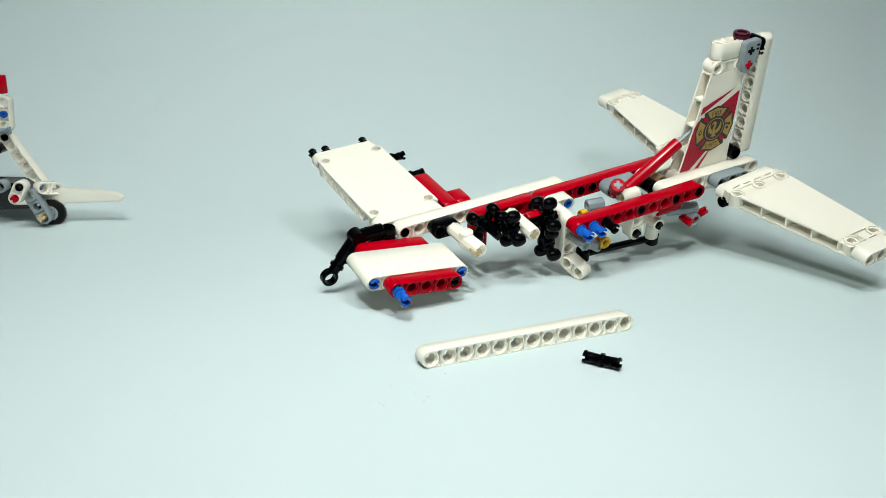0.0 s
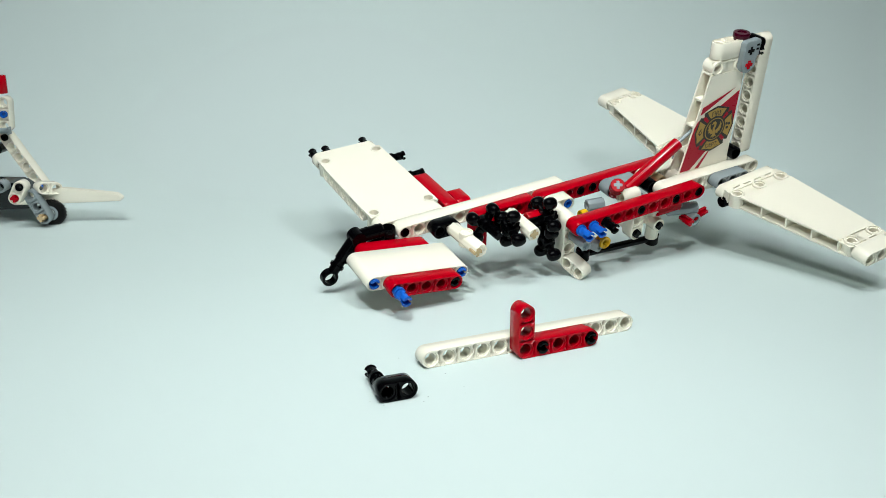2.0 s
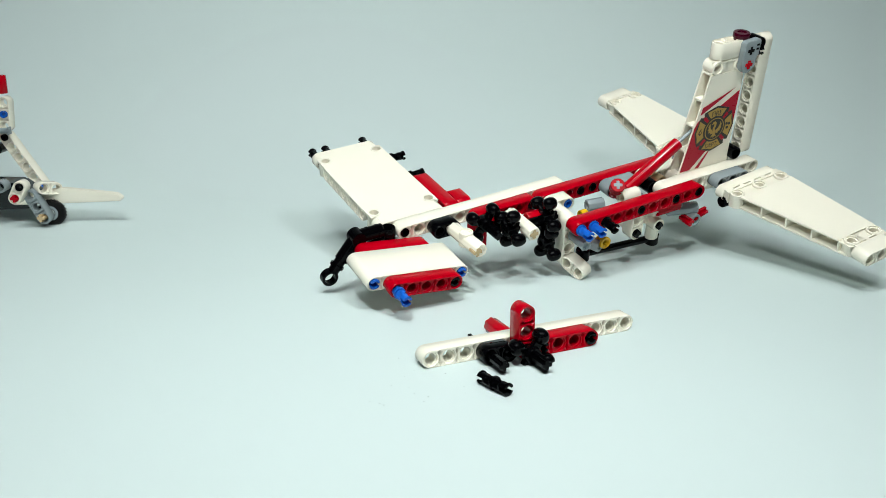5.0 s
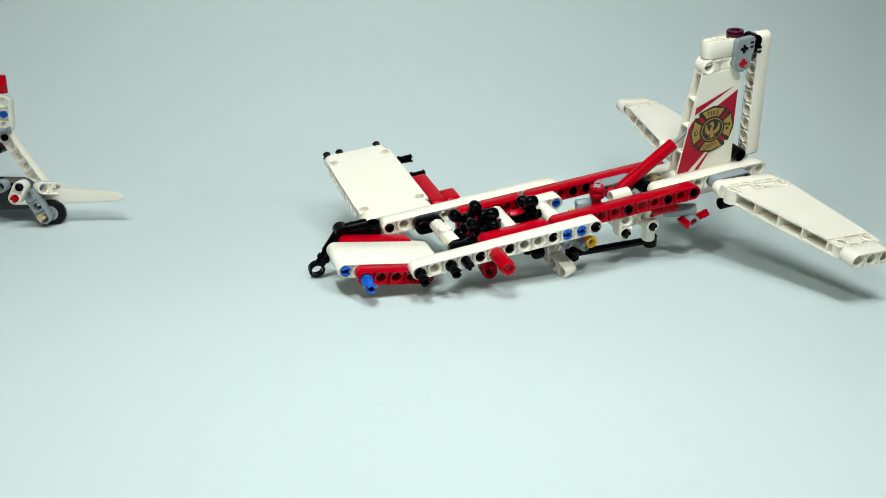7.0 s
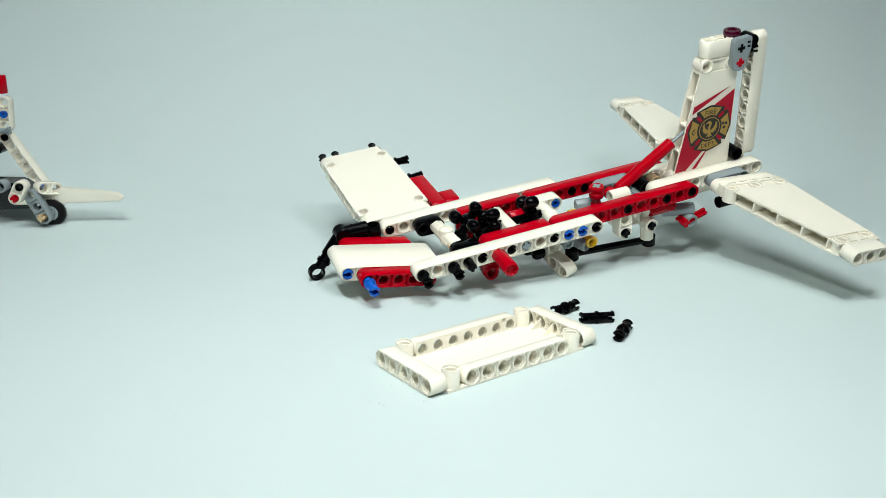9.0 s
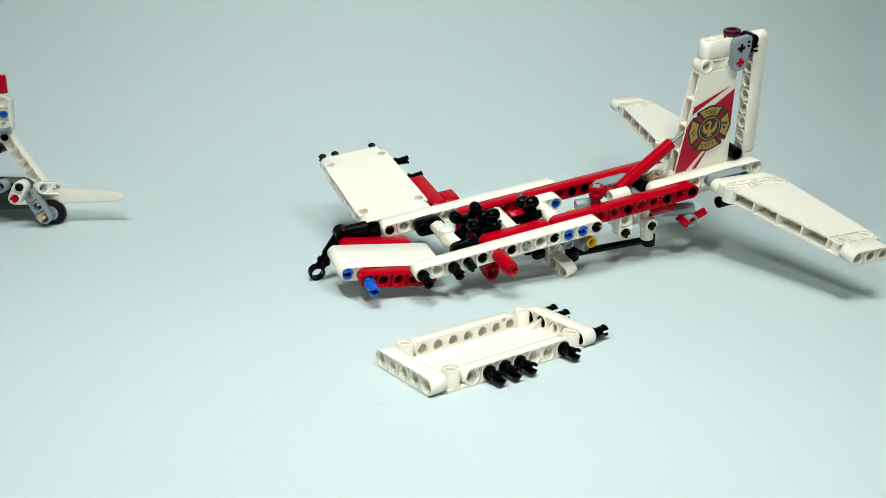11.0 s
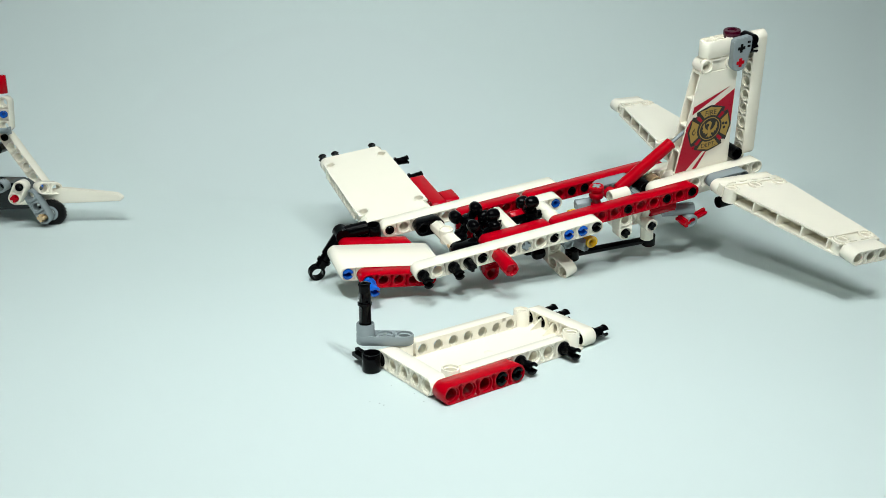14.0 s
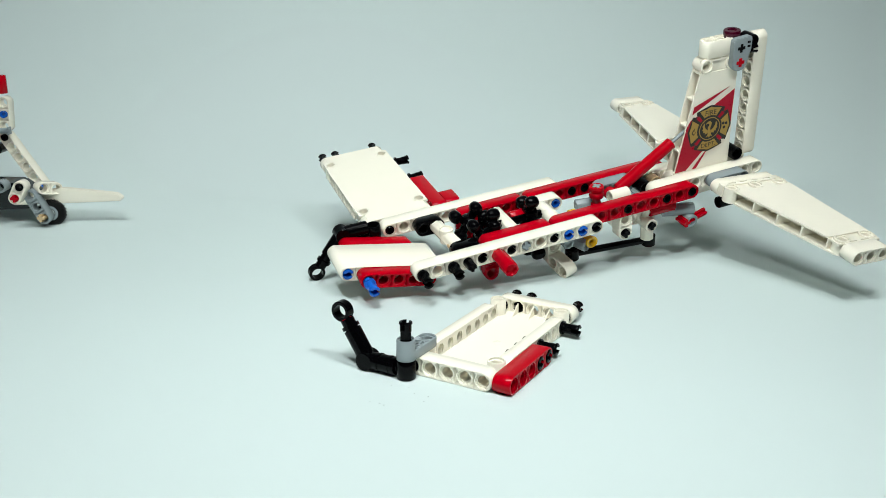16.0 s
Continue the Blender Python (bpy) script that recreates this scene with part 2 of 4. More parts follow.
def wing_panel_mesh(mat):
    """Panel of 11 by 5 lying on its smooth skin: x 0..10, y 0..4, z 0..1."""
    def build(bm):
        for x in (0, 10):
            row_of_cells(bm, 5, 0.47, T(x, 0, 0.5) @ Matrix.Rotation(radians(90), 4, "Z"))
        for y in (0, 4):
            row_of_cells(bm, 7, 0.34, T(2, y + (-0.14 if y == 0 else 0.14), 0.5))
        sk = 0.16
        for y0, y1, yc in ((-0.45, 0.5, 0), (3.5, 4.45, 4)):
            for xc in (1, 9):
                ring_skin_cell(bm, xc, yc, 0.012, sk, xc - 0.5, xc + 0.5, y0, y1)
                lathe(bm, [(0.31, 0.0), (0.40, 0.0), (0.40, -0.015), (0.46, -0.015), (0.46, 1.06), (0.44, 1.09), (0.38, 1.09), (0.37, 0.98), (0.31, 0.96), (0.31, 0.0)], 24, T(xc, yc, 0))
            box(bm, 1.5, 8.5, y0, y1, 0.012, sk)
            for xa, xb in ((-0.44, 0.5), (9.5, 10.44)):
                box(bm, xa, xb, max(y0, -0.1), min(y1, 4.1), 0.012, sk)
            for xc, w in ((0.9, 0.36), (9.1, 0.36)):
                box(bm, xc - w, xc + w, yc - 0.12, yc + 0.12, 0.3, 0.62, 0.03)
        box(bm, -0.44, 10.44, 0.5, 3.5, 0.012, sk)
        for y in (0.205, 3.775):
            tmp = bmesh.new()
            for k in range(7):
                ring_skin_cell(tmp, 2 + k, 0.5, 0, 0.02, 1.5 + k + (0.08 if k == 0 else 0), 2.5 + k - (0.08 if k == 6 else 0), 0.02, 0.96, 0.305)
            bmesh.ops.transform(tmp, matrix=Matrix(((1, 0, 0, 0), (0, 0, 1, y), (0, 1, 0, 0), (0, 0, 0, 1))), verts=tmp.verts)
            side = bpy.data.meshes.new("wall_skin")
            tmp.to_mesh(side)
            tmp.free()
            bm.from_mesh(side)
            bpy.data.meshes.remove(side)
        for y in (1, 2, 3):
            prism(bm, [(9.6, 0.75), (9.6, 0.15), (8.75, 0.15)], y - 0.5 - 0.04 + 0.5, y + 0.04)
        lathe(bm, [(0.001, sk + 0.01), (0.25, sk + 0.01), (0.27, sk)], 16, T(5, 2, 0))
        bmesh.ops.recalc_face_normals(bm, faces=bm.faces)
    return cached("wing_panel", mat, build)


def tail_panel_mesh(mat, key, side, lead, slope, width, cap=0.0):
    """Tapered panel: root at y 0, tip at y 11 (times side), trailing edge at x = width, smooth skin up, leading edge open with ribs."""
    def build(bm):
        L = lambda y: lead + slope * y
        h = 0.47
        w = width
        roots = [0.55 + q * (w - 1.05) / 2 for q in (0, 1, 2)]
        tip = w - 2.56
        for z0, z1, y0, y1 in ((h - 0.12, h, 1.62, 8.62), (-h, -h + 0.12, 0.9, 9.3)):
            lo = [bm.verts.new(p) for p in ((L(y0), y0, z0), (w, y0, z0), (w, y1, z0), (L(y1), y1, z0))]
            hi = [bm.verts.new((v.co.x, v.co.y, z1)) for v in lo]
            bm.faces.new(lo[::-1])
            bm.faces.new(hi)
            for k in range(4):
                bm.faces.new((lo[k], lo[(k + 1) % 4], hi[(k + 1) % 4], hi[k]))
        cuts = [L(1.2), (roots[0] + roots[1]) / 2, (roots[1] + roots[2]) / 2, w]
        for k in range(3):
            ring_skin_cell(bm, roots[k], 1.15, h - 0.22, h - 0.10, cuts[k], cuts[k + 1], 0.75, 1.62, 0.31, 20)
        cuts = [L(9.0), tip + 1.05, w]
        for k, x in enumerate((tip + 0.1, tip + 2.05)):
            ring_skin_cell(bm, x, 9.08, h - 0.22, h - 0.10, min(cuts[k], x - 0.42), cuts[k + 1], 8.62, 9.50, 0.31, 20)
        box(bm, w - 0.2, w - 0.03, 0.9, 9.4, -h + 0.01, h - 0.01)
        # spar inside, behind the open pockets
        for y0 in range(9):
            ya, yb = 0.9 + y0 * 0.966, 0.9 + (y0 + 1) * 0.966
            box(bm, L(ya) + 1.3, L(ya) + 1.45, ya, yb + 0.01, -h + 0.1, h - 0.1)
        for k in range(5):
            y = 1.40 + k * 1.81
            box(bm, L(y) + 0.03, w - 0.1, y - 0.06, y + 0.06, -h + 0.1, h - 0.1)
        n = 4 if w < 4.3 else 5
        row_of_cells(bm, n, 0.36, T(0.47, 0, 0) @ Matrix.Diagonal(((w - 0.97) / (n - 1), 1, 1, 1)))
        box(bm, 0.3, w - 0.1, 0.3, 0.95, -h + 0.12, h - 0.22)
        box(bm, 0.15, w - 0.12, 0.30, 0.46, -h + 0.12, h)
        box(bm, 0.12, w - 0.05, 0.58, 0.78, -h + 0.12, h)
        row_of_cells(bm, 3, 0.55, T(tip + cap, 10.18, 0))
        box(bm, tip - 0.05, w - 0.1, 9.1, 9.75, -h + 0.12, h - 0.22)
        box(bm, tip + cap - 0.2, w - 0.12, 9.58, 9.75, -h + 0.12, h)
        box(bm, tip + cap - 0.15, w - 0.05, 9.36, 9.47, -h + 0.12, h)
        for x, y in [(x, 1.15) for x in roots] + [(tip + 0.1, 9.08), (tip + 2.05, 9.08)]:
            lathe(bm, [(0.30, -h + 0.2), (0.30, h - 0.06), (0.37, h - 0.05), (0.38, h + 0.05), (0.46, h + 0.05), (0.49, h + 0.02), (0.49, -h - 0.02), (0.40, -h - 0.02), (0.39, -h + 0.08), (0.29, -h + 0.2)], 20, T(x, y, 0))
        # bridges between the narrow slots
        for x0, x1 in ((0.15, 0.75), (1.35, 1.7), (2.3, 2.65), (3.25, 3.6), (4.2, w - 0.12)):
            box(bm, x0, x1, 0.44, 0.60, -h + 0.12, h - 0.004)
        for x0, x1 in ((-0.15, 0.25), (0.85, 1.15), (1.75, w - tip - 0.12)):
            box(bm, tip + cap + x0, max(tip + x1, tip + cap + x0 + 0.1), 9.45, 9.60, -h + 0.12, h - 0.004)
        if side < 0:
            bmesh.ops.transform(bm, matrix=Matrix.Diagonal((1, -1, 1, 1)), verts=bm.verts)
        bmesh.ops.recalc_face_normals(bm, faces=bm.faces)
    return cached("tail_panel_" + key, mat, build)


def crank_mesh(mat):
    """Thin three-hole arm: origin at the hole end, raised socket at x = 2, a stub below the origin."""
    def build(bm):
        m = ROT["x"]
        # arm lies with holes upright
        up = Matrix.Rotation(radians(90), 4, "X")
        row_of_cells(bm, 3, 0.25, T(0, 0, 0.25) @ up)
        lathe(bm, [(0.3, 0.4), (0.3, 1.0), (0.38, 1.0), (0.39, 1.08), (0.45, 1.08), (0.47, 1.04), (0.47, 0.3)], 24, T(2, 0, 0))
        lathe(bm, [(0.2, -1.1), (0.31, -1.1), (0.33, -1.05), (0.33, -0.1), (0.42, -0.08), (0.42, 0.02)], 20)
        lathe(bm, [(0.2, -0.9), (0.2, -1.1)], 20)
        box(bm, 0.62, 1.38, -0.1, 0.1, 0.3, 0.46, 0.02)
        box(bm, 0.9, 1.1, -0.3, 0.3, 0.3, 0.46, 0.02)
        bmesh.ops.recalc_face_normals(bm, faces=bm.faces)
    return cached("crank", mat, build)


def rod_between(bm, p, q, r, n=16, r2=None):
    p, q = Vector(p), Vector(q)
    d = q - p
    m = Matrix.Translation(p) @ d.to_track_quat("Z", "Y").to_matrix().to_4x4()
    r2 = r if r2 is None else r2
    L = d.length
    lathe(bm, [(0.001, 0), (r - 0.03, 0), (r, 0.03), (r2, L - 0.03), (r2 - 0.03, L), (0.001, L)], n, m)


def ring_mesh(mat):
    """Ring with its axis along y and a short sleeve along +x."""
    def build(bm):
        lathe(bm, [(0.37, -0.26), (0.50, -0.26), (0.54, -0.22), (0.54, 0.22), (0.50, 0.26), (0.37, 0.26), (0.37, -0.26)], 28, ROT["y"])
        rod_between(bm, (0.47, 0, 0), (1.4, 0, 0), 0.36)
        lathe(bm, [(0.40, -0.1), (0.47, -0.1), (0.47, 0.1), (0.40, 0.1)], 20, T(0.9, 0, 0) @ ROT["x"])
        bmesh.ops.recalc_face_normals(bm, faces=bm.faces)
    return cached("ring_connector", mat, build)


def elbow_mesh(mat, bend=45):
    """Two sleeves meeting at the origin, one along +x, one turned up by the bend from -x."""
    def build(bm):
        a = radians(bend)
        rod_between(bm, (0, 0, 0), (1.75, 0, 0), 0.46, 16)
        rod_between(bm, (0, 0, 0), (-1.75 * math.cos(a), 0, 1.75 * math.sin(a)), 0.46, 16)
        lathe(bm, [(0.001, -0.46), (0.46, -0.46), (0.5, -0.42), (0.5, 0.42), (0.46, 0.46), (0.001, 0.46)], 20, ROT["y"])
        for q in (0.75, 1.4):
            lathe(bm, [(0.44, -0.05), (0.49, -0.05), (0.49, 0.05), (0.44, 0.05)], 16, T(q, 0, 0) @ ROT["x"])
        bmesh.ops.recalc_face_normals(bm, faces=bm.faces)
    return cached(f"elbow_{bend}", mat, build)


def hub_mesh(mat):
    """Upright tube with a pin stub along +x and a cross stub along +y."""
    def build(bm):
        lathe(bm, [(0.3, -0.48), (0.46, -0.48), (0.49, -0.44), (0.49, 0.44), (0.46, 0.48), (0.39, 0.48), (0.385, 0.38), (0.3, 0.37), (0.3, -0.48)], 24)
        rod_between(bm, (0.4, 0, 0), (1.45, 0, 0), 0.33)
        lathe(bm, [(0.33, -0.06), (0.40, -0.06), (0.40, 0.06), (0.33, 0.06)], 20, T(0.6, 0, 0) @ ROT["x"])
        prism(bm, cross_outline(), 0.4, 1.45)
        bmesh.ops.recalc_face_normals(bm, faces=bm.faces)
    return cached("hub", mat, build)


# ---- setting ----
def build_setting():
    bm = bmesh.new()
    xs = 24
    prof = [(-0.5, 0.0), (0.3, 0.0), (0.53, 0.0)]
    for k in range(1, 33):
        a = radians(90 * k / 32)
        prof.append((0.53 + 0.52 * math.sin(a), 0.52 - 0.52 * math.cos(a)))
    prof.append((1.05, 1.4))
    rows = [[bm.verts.new((-1.3 + 2.6 * k / xs, y, z)) for k in range(xs + 1)] for y, z in prof]
    back = [[bm.verts.new((-1.3 + 2.6 * k / xs, y + (0.0 if z < 0.01 else 0.012), z - (0.012 if z < 0.4 else 0.004))) for k in range(xs + 1)] for y, z in prof]
    for a, b in zip(rows, rows[1:]):
        for k in range(xs):
            bm.faces.new((a[k], a[k + 1], b[k + 1], b[k]))
    for a, b in zip(back, back[1:]):
        for k in range(xs):
            bm.faces.new((a[k], b[k], b[k + 1], a[k + 1]))
    for k in range(xs):
        bm.faces.new((rows[0][k], back[0][k], back[0][k + 1], rows[0][k + 1]))
        bm.faces.new((rows[-1][k], rows[-1][k + 1], back[-1][k + 1], back[-1][k]))
    me = bpy.data.meshes.new("backdrop")
    bm.normal_update()
    bm.to_mesh(me)
    bm.free()
    me.materials.append(PAPER)
    me.polygons.foreach_set("use_smooth", [True] * len(me.polygons))
    me.set_sharp_from_angle(angle=radians(40))
    tagged(put("backdrop", me), "pale white seamless paper sweep lying on the table", "backdrop", kind="structure")

    def slab(name, lo, hi, label, category):
        bm = bmesh.new()
        box(bm, lo[0], hi[0], lo[1], hi[1], lo[2], hi[2])
        me = bpy.data.meshes.new(name)
        bm.to_mesh(me)
        bm.free()
        me.materials.append(WALL)
        tagged(put(name, me), label, category, kind="structure")
    slab("table", (-1.32, -0.52, -0.75), (1.32, 1.02, -0.013), "plain gray table under the white paper", "table")
    slab("floor", (-2.5, -2.5, -0.85), (2.5, 2.5, -0.75), "plain gray studio floor", "floor")
    slab("wall_north", (-2.5, 2.5, -0.75), (2.5, 2.6, 2.2), "plain gray studio wall", "wall")
    slab("wall_south", (-2.5, -2.6, -0.75), (2.5, -2.5, 2.2), "plain gray studio wall", "wall")
    slab("wall_east", (2.5, -2.5, -0.75), (2.6, 2.5, 2.2), "plain gray studio wall", "wall")
    slab("wall_west", (-2.6, -2.5, -0.75), (-2.5, 2.5, 2.2), "plain gray studio wall", "wall")
    slab("ceiling", (-2.5, -2.5, 2.2), (2.5, 2.5, 2.3), "plain gray studio ceiling", "ceiling")


build_setting()
FLIP = Matrix.Rotation(math.pi, 4, "X")


# ---- the half-built toy plane ----
def build_plane():
    plane = new("toy_plane")
    plane.empty_display_size = 0.02
    tagged(plane, "half-built red and white toy fire plane of plastic beams", "toy plane")

    def p(name, me, m, label="", parent=None):
        return put(name, me, parent or plane, m, label)

    # side beams
    p("beam", beam_mesh(13, WHITE), at(1, 3, 0), "long white side beam")
    p("angle_beam", angle_beam_mesh(RED), at(6, 2, 0) @ FLIP, "red angled beam")
    for y in (-2, 2):
        p("beam", beam_mesh(11, RED), at(11, y, 0), "red rear side beam")
    for y in (-1, 1):
        p("beam", beam_mesh(9, WHITE), at(19, y, 0), "white tail beam")
    for x, y in ((1, 2.97), (3, 2.97), (10, 1.97), (15, 1.97), (14, 1.97), (19, -2.03), (21, -2.03), (16, -2.03)):
        p("pin", tube_mesh(BLACK, 0.9, 0.30, 0.14), at(x, y, 0), "black pin sitting flush")
    for x in (11, 12):
        p("pin", pin_mesh(BLUE, 2), at(x, -2.55, 0), "blue friction pin")
    p("pin", pin_mesh(BLACK, 2), at(13, -2.55, 0), "black friction pin")

    # nose
    nose = p("nose_panel", beam_mesh(7, WHITE, 1.47), NOSE_LATE, "smooth white nose panel")
    for y in (-2, 2):
        p("beam", beam_mesh(5, RED), at(1, y, 0), "red nose beam", nose)
    for x in (0, 6):
        p("pin", pin_mesh(BLUE, 2), at(x, -0.58, 0), "blue pin", nose)
    p("pin", pin_mesh(BLUE, 2), at(1, -2.75, 0), "blue pin sticking out", nose)
    p("pin", pin_mesh(BLACK, 2), at(5, -1.44, 0), "black pin", nose)

    # far wing
    turn = Matrix(((0, 1, 0, 0), (1, 0, 0, 4), (0, 0, -1, 0.5), (0, 0, 0, 1)))
    m = Matrix.LocRotScale(turn.translation * U, turn.to_quaternion(), None)
    p("wing_panel", wing_panel_mesh(WHITE), m, "smooth white wing panel")
    for x in (0, 1, 4):
        p("pin", pin_mesh(BLACK, 2), at(x, 14.6, 0), "black pin in the wing tip")
    for y in (12, 9):
        p("pin", pin_mesh(BLACK, 2), at(4.75, y, 0, 0, 0, 90), "black pin in the trailing edge")
    p("beam", beam_mesh(5, RED), at(5, 4, 0, 0, 0, 90), "red beam along the wing")
    p("beam", beam_mesh(2, RED), at(6, 4, 0, 0, 0, 90), "short red beam")
    # strut at the wing root
    p("hub", hub_mesh(BLACK), at(0, 3, 0, 0, 0, 90), "black connector at the wing root")
    p("elbow", elbow_mesh(BLACK, 50), at(-2.15, 3, 0.40, 180, 0, 0), "black elbow strut")
    p("ring_connector", ring_mesh(BLACK), at(-4.15, 3.03, -1.97, 0, -50, 0), "black ring at the strut end")

    # engine between the beams
    p("block", beam_mesh(2, BLACK), at(3, 2, 0), "small black two-hole block")
    p("sleeve", sleeve_mesh(WHITE, 3.3), at(4.03, 0.1, 0, 0, 0, 4), "white axle sleeve")
    p("tube", tube_mesh(WHITE, 0.98), at(4.03, 0.12, 0.06, 90, 0, 0), "white cross tube")
    p("axle", axle_mesh(TAN, 0.6), at(3.9, -1.3, 0), "tan axle end")
    p("knob_wheel", gear_mesh(BLACK), at(5.9, 0.95, 0.12, 0, -56, 0), "black knob wheel")
    p("knob_wheel", gear_mesh(BLACK), at(7.0, -0.35, 0.1, 0, -15, 90), "black knob wheel")
    p("knob_wheel", gear_mesh(BLACK), at(9.8, -0.25, 0.3, 0, -20, 90), "black knob wheel")
    p("knob_wheel", gear_mesh(BLACK), at(9.8, -0.55, -1.65, 0, -27, 90), "black knob wheel")
    p("axle", axle_mesh(BLACK, 4), at(5.9, 1.2, 0.1), "black axle")
    p("axle", axle_mesh(BLACK, 4), at(8.6, -0.35, 0.1, 0, 0, 90), "black axle")
    p("sleeve", sleeve_mesh(WHITE, 2.9), at(8.04, -0.15, 0.05), "white axle sleeve")
    p("axle", axle_mesh(TAN, 0.6), at(8.04, -1.35, 0.05), "tan axle end")
    p("sleeve", sleeve_mesh(RED, 1.2, 8, 0.42), at(9.1, 0.05, 0.15, 0, 0, 90), "short red sleeve")
    p("beam", beam_mesh(2, WHITE), at(11.2, 1, 0), "short white beam")
    p("pin", tube_mesh(BLUE, 0.9, 0.30, 0.14), at(12.2, 0.96, 0), "blue pin sitting flush")
    p("block", beam_mesh(1, WHITE, 0.9), at(11.05, -0.3, 0.02), "white block")
    p("beam", beam_mesh(4, WHITE, 0.47), at(11, -1, 0, 0, 90, 0), "white upright of the stand")
    p("beam", beam_mesh(2, WHITE, 0.46), at(11.12, -1.6, -2.98, 0, 17, -74), "white foot of the stand")

    # gearbox and levers under the fuselage
    p("sleeve", sleeve_mesh(GRAY, 1.6, 8, 0.38), at(11.3, -2.1, -1.1), "gray sleeve")
    p("sleeve", sleeve_mesh(GRAY, 1.4, 8, 0.44), at(12.9, -1.4, -2.2, 0, 0, 20), "gray sleeve")
    p("bush", tube_mesh(YELLOW, 0.7, 0.30, 0.16), at(13.4, -1.9, -1.9), "yellow bush")
    p("bush", tube_mesh(YELLOW, 0.2, 0.42, 0.2), at(13.4, -2.2, -1.9), "yellow bush flange")
    p("bush", tube_mesh(YELLOW, 0.5, 0.36, 0.2), at(13.2, 0.1, -0.9, 0, 0, 90), "yellow bush")
    p("sleeve", sleeve_mesh(GRAY, 1.2, 8, 0.42), at(14.1, 0.1, -0.35, 0, 0, 80), "gray sleeve")
    bm = bmesh.new()
    rod_between(bm, (12.6, -1, -3.25), (18.7, -1, -3.85), 0.26, 12)
    for q in ((12.6, -1, -3.25), (18.7, -1, -3.85)):
        lathe(bm, [(0.3, -0.4), (0.44, -0.4), (0.48, -0.36), (0.48, 0.36), (0.44, 0.4), (0.3, 0.4), (0.3, -0.4)], 20, T(*q))
    p("link", mesh_of("link", bm, BLACK), None, "black link under the tail")
    p("block", beam_mesh(2, WHITE), at(15.9, -1.9, -0.85, 0, 90, 0), "white two-hole block")
    p("sleeve", sleeve_mesh(WHITE, 2.9, 8, 0.46), at(18.4, -1.2, -2.1, 90, 0, 0), "white upright post")
    p("tube", tube_mesh(WHITE, 0.95, 0.47, 0.25), at(18.2, -1.55, -2.1), "white cross tube")
    p("axle", axle_mesh(BLACK, 1.2), at(18.2, -1.55, -2.1), "black axle end")
    p("axle", axle_mesh(BLACK, 1.2), at(15.9, -1.95, -1.85), "black axle end")
    p("beam", beam_mesh(3, WHITE), at(16, -0.9, -1.6), "white lower beam")
    p("sleeve", sleeve_mesh(GRAY, 2.2, 8, 0.44), at(20.6, -1.5, -1.7, 0, 30, 70), "gray pin connector")
    p("tube", tube_mesh(GRAY, 1.1, 0.46, 0.2), at(21.2, -1.9, -2.35), "gray cross tube")
    p("axle", axle_mesh(RED, 1.6), at(21.9, -1.95, -2.3, 0, 0, -75), "red axle")
    p("axle", axle_mesh(RED, 1.0), at(20.75, -2.0, -2.4), "red axle end")
    p("sleeve", sleeve_mesh(RED, 2, 8, 0.40), at(19.2, -1.5, -1.2, 0, 0, 90), "red sleeve under the tail")
    p("beam", beam_mesh(3, GRAY), at(15.9, 1, 0.0), "gray beam inside the fuselage")
    p("tube", tube_mesh(GRAY, 2.6, 0.46, 0.3), at(17.5, 0, -0.6), "gray cross tube")
    p("tube", tube_mesh(BLACK, 1.2, 0.5, 0.3), at(18.6, 0.1, 0.0), "black cross tube")
    p("bush", tube_mesh(TAN, 0.8, 0.4, 0.2), at(19.6, 0.2, 0.1), "tan bush")
    p("tube", tube_mesh(WHITE, 1.4, 0.48, 0.3), at(16.3, -0.7, 0.15, 0, 0, 90), "white cross tube")

    # actuator and knob
    bm = bmesh.new()
    a, b = Vector((16.2, 0, -0.1)), Vector((20.75, 0, 2.72))
    d = (b - a).normalized()
    rod_between(bm, a + d * 0.55, b, 0.42, 20)
    rod_between(bm, a, a + d * 1.4, 0.30, 16)
    lathe(bm, [(0.3, -0.4), (0.44, -0.4), (0.46, 0.4), (0.3, 0.4), (0.3, -0.4)], 20, T(*a) @ ROT["y"])
    act = p("actuator", mesh_of("actuator", bm, RED), None, "red cylinder leaning on the fin")
    bm = bmesh.new()
    rod_between(bm, b - d * 0.2, b + d * 1.6, 0.13, 12)
    p("rod", mesh_of("rod", bm, GRAY), None, "gray metal rod", act)
    bm = bmesh.new()
    lathe(bm, [(0.001, -1.0), (0.36, -1.0), (0.36, -0.55), (0.28, -0.5), (0.30, -0.2), (0.47, -0.12), (0.50, 0.0), (0.50, 0.24), (0.46, 0.30), (0.46, 0.36), (0.50, 0.42), (0.50, 0.64), (0.46, 0.70), (0.001, 0.70)], 16)
    knob = p("knob", mesh_of("knob", bm, RED), KNOB_EARLY, "red knob with a gray axle end")
    p("axle", axle_mesh(GRAY, 0.8), at(0, 0, 0.345, 90, 0, 0), "gray axle end", knob)

    # tail
    near_tail = p("tail_panel", tail_panel_mesh(WHITE, "near", -1, 0.05, 0.213, 5.0), TAIL_LATE[0], "white tapered tail panel")
    far_tail = p("tail_panel", tail_panel_mesh(WHITE, "far", 1, 0.05, 0.213, 5.0), TAIL_LATE[1], "white tapered tail panel")
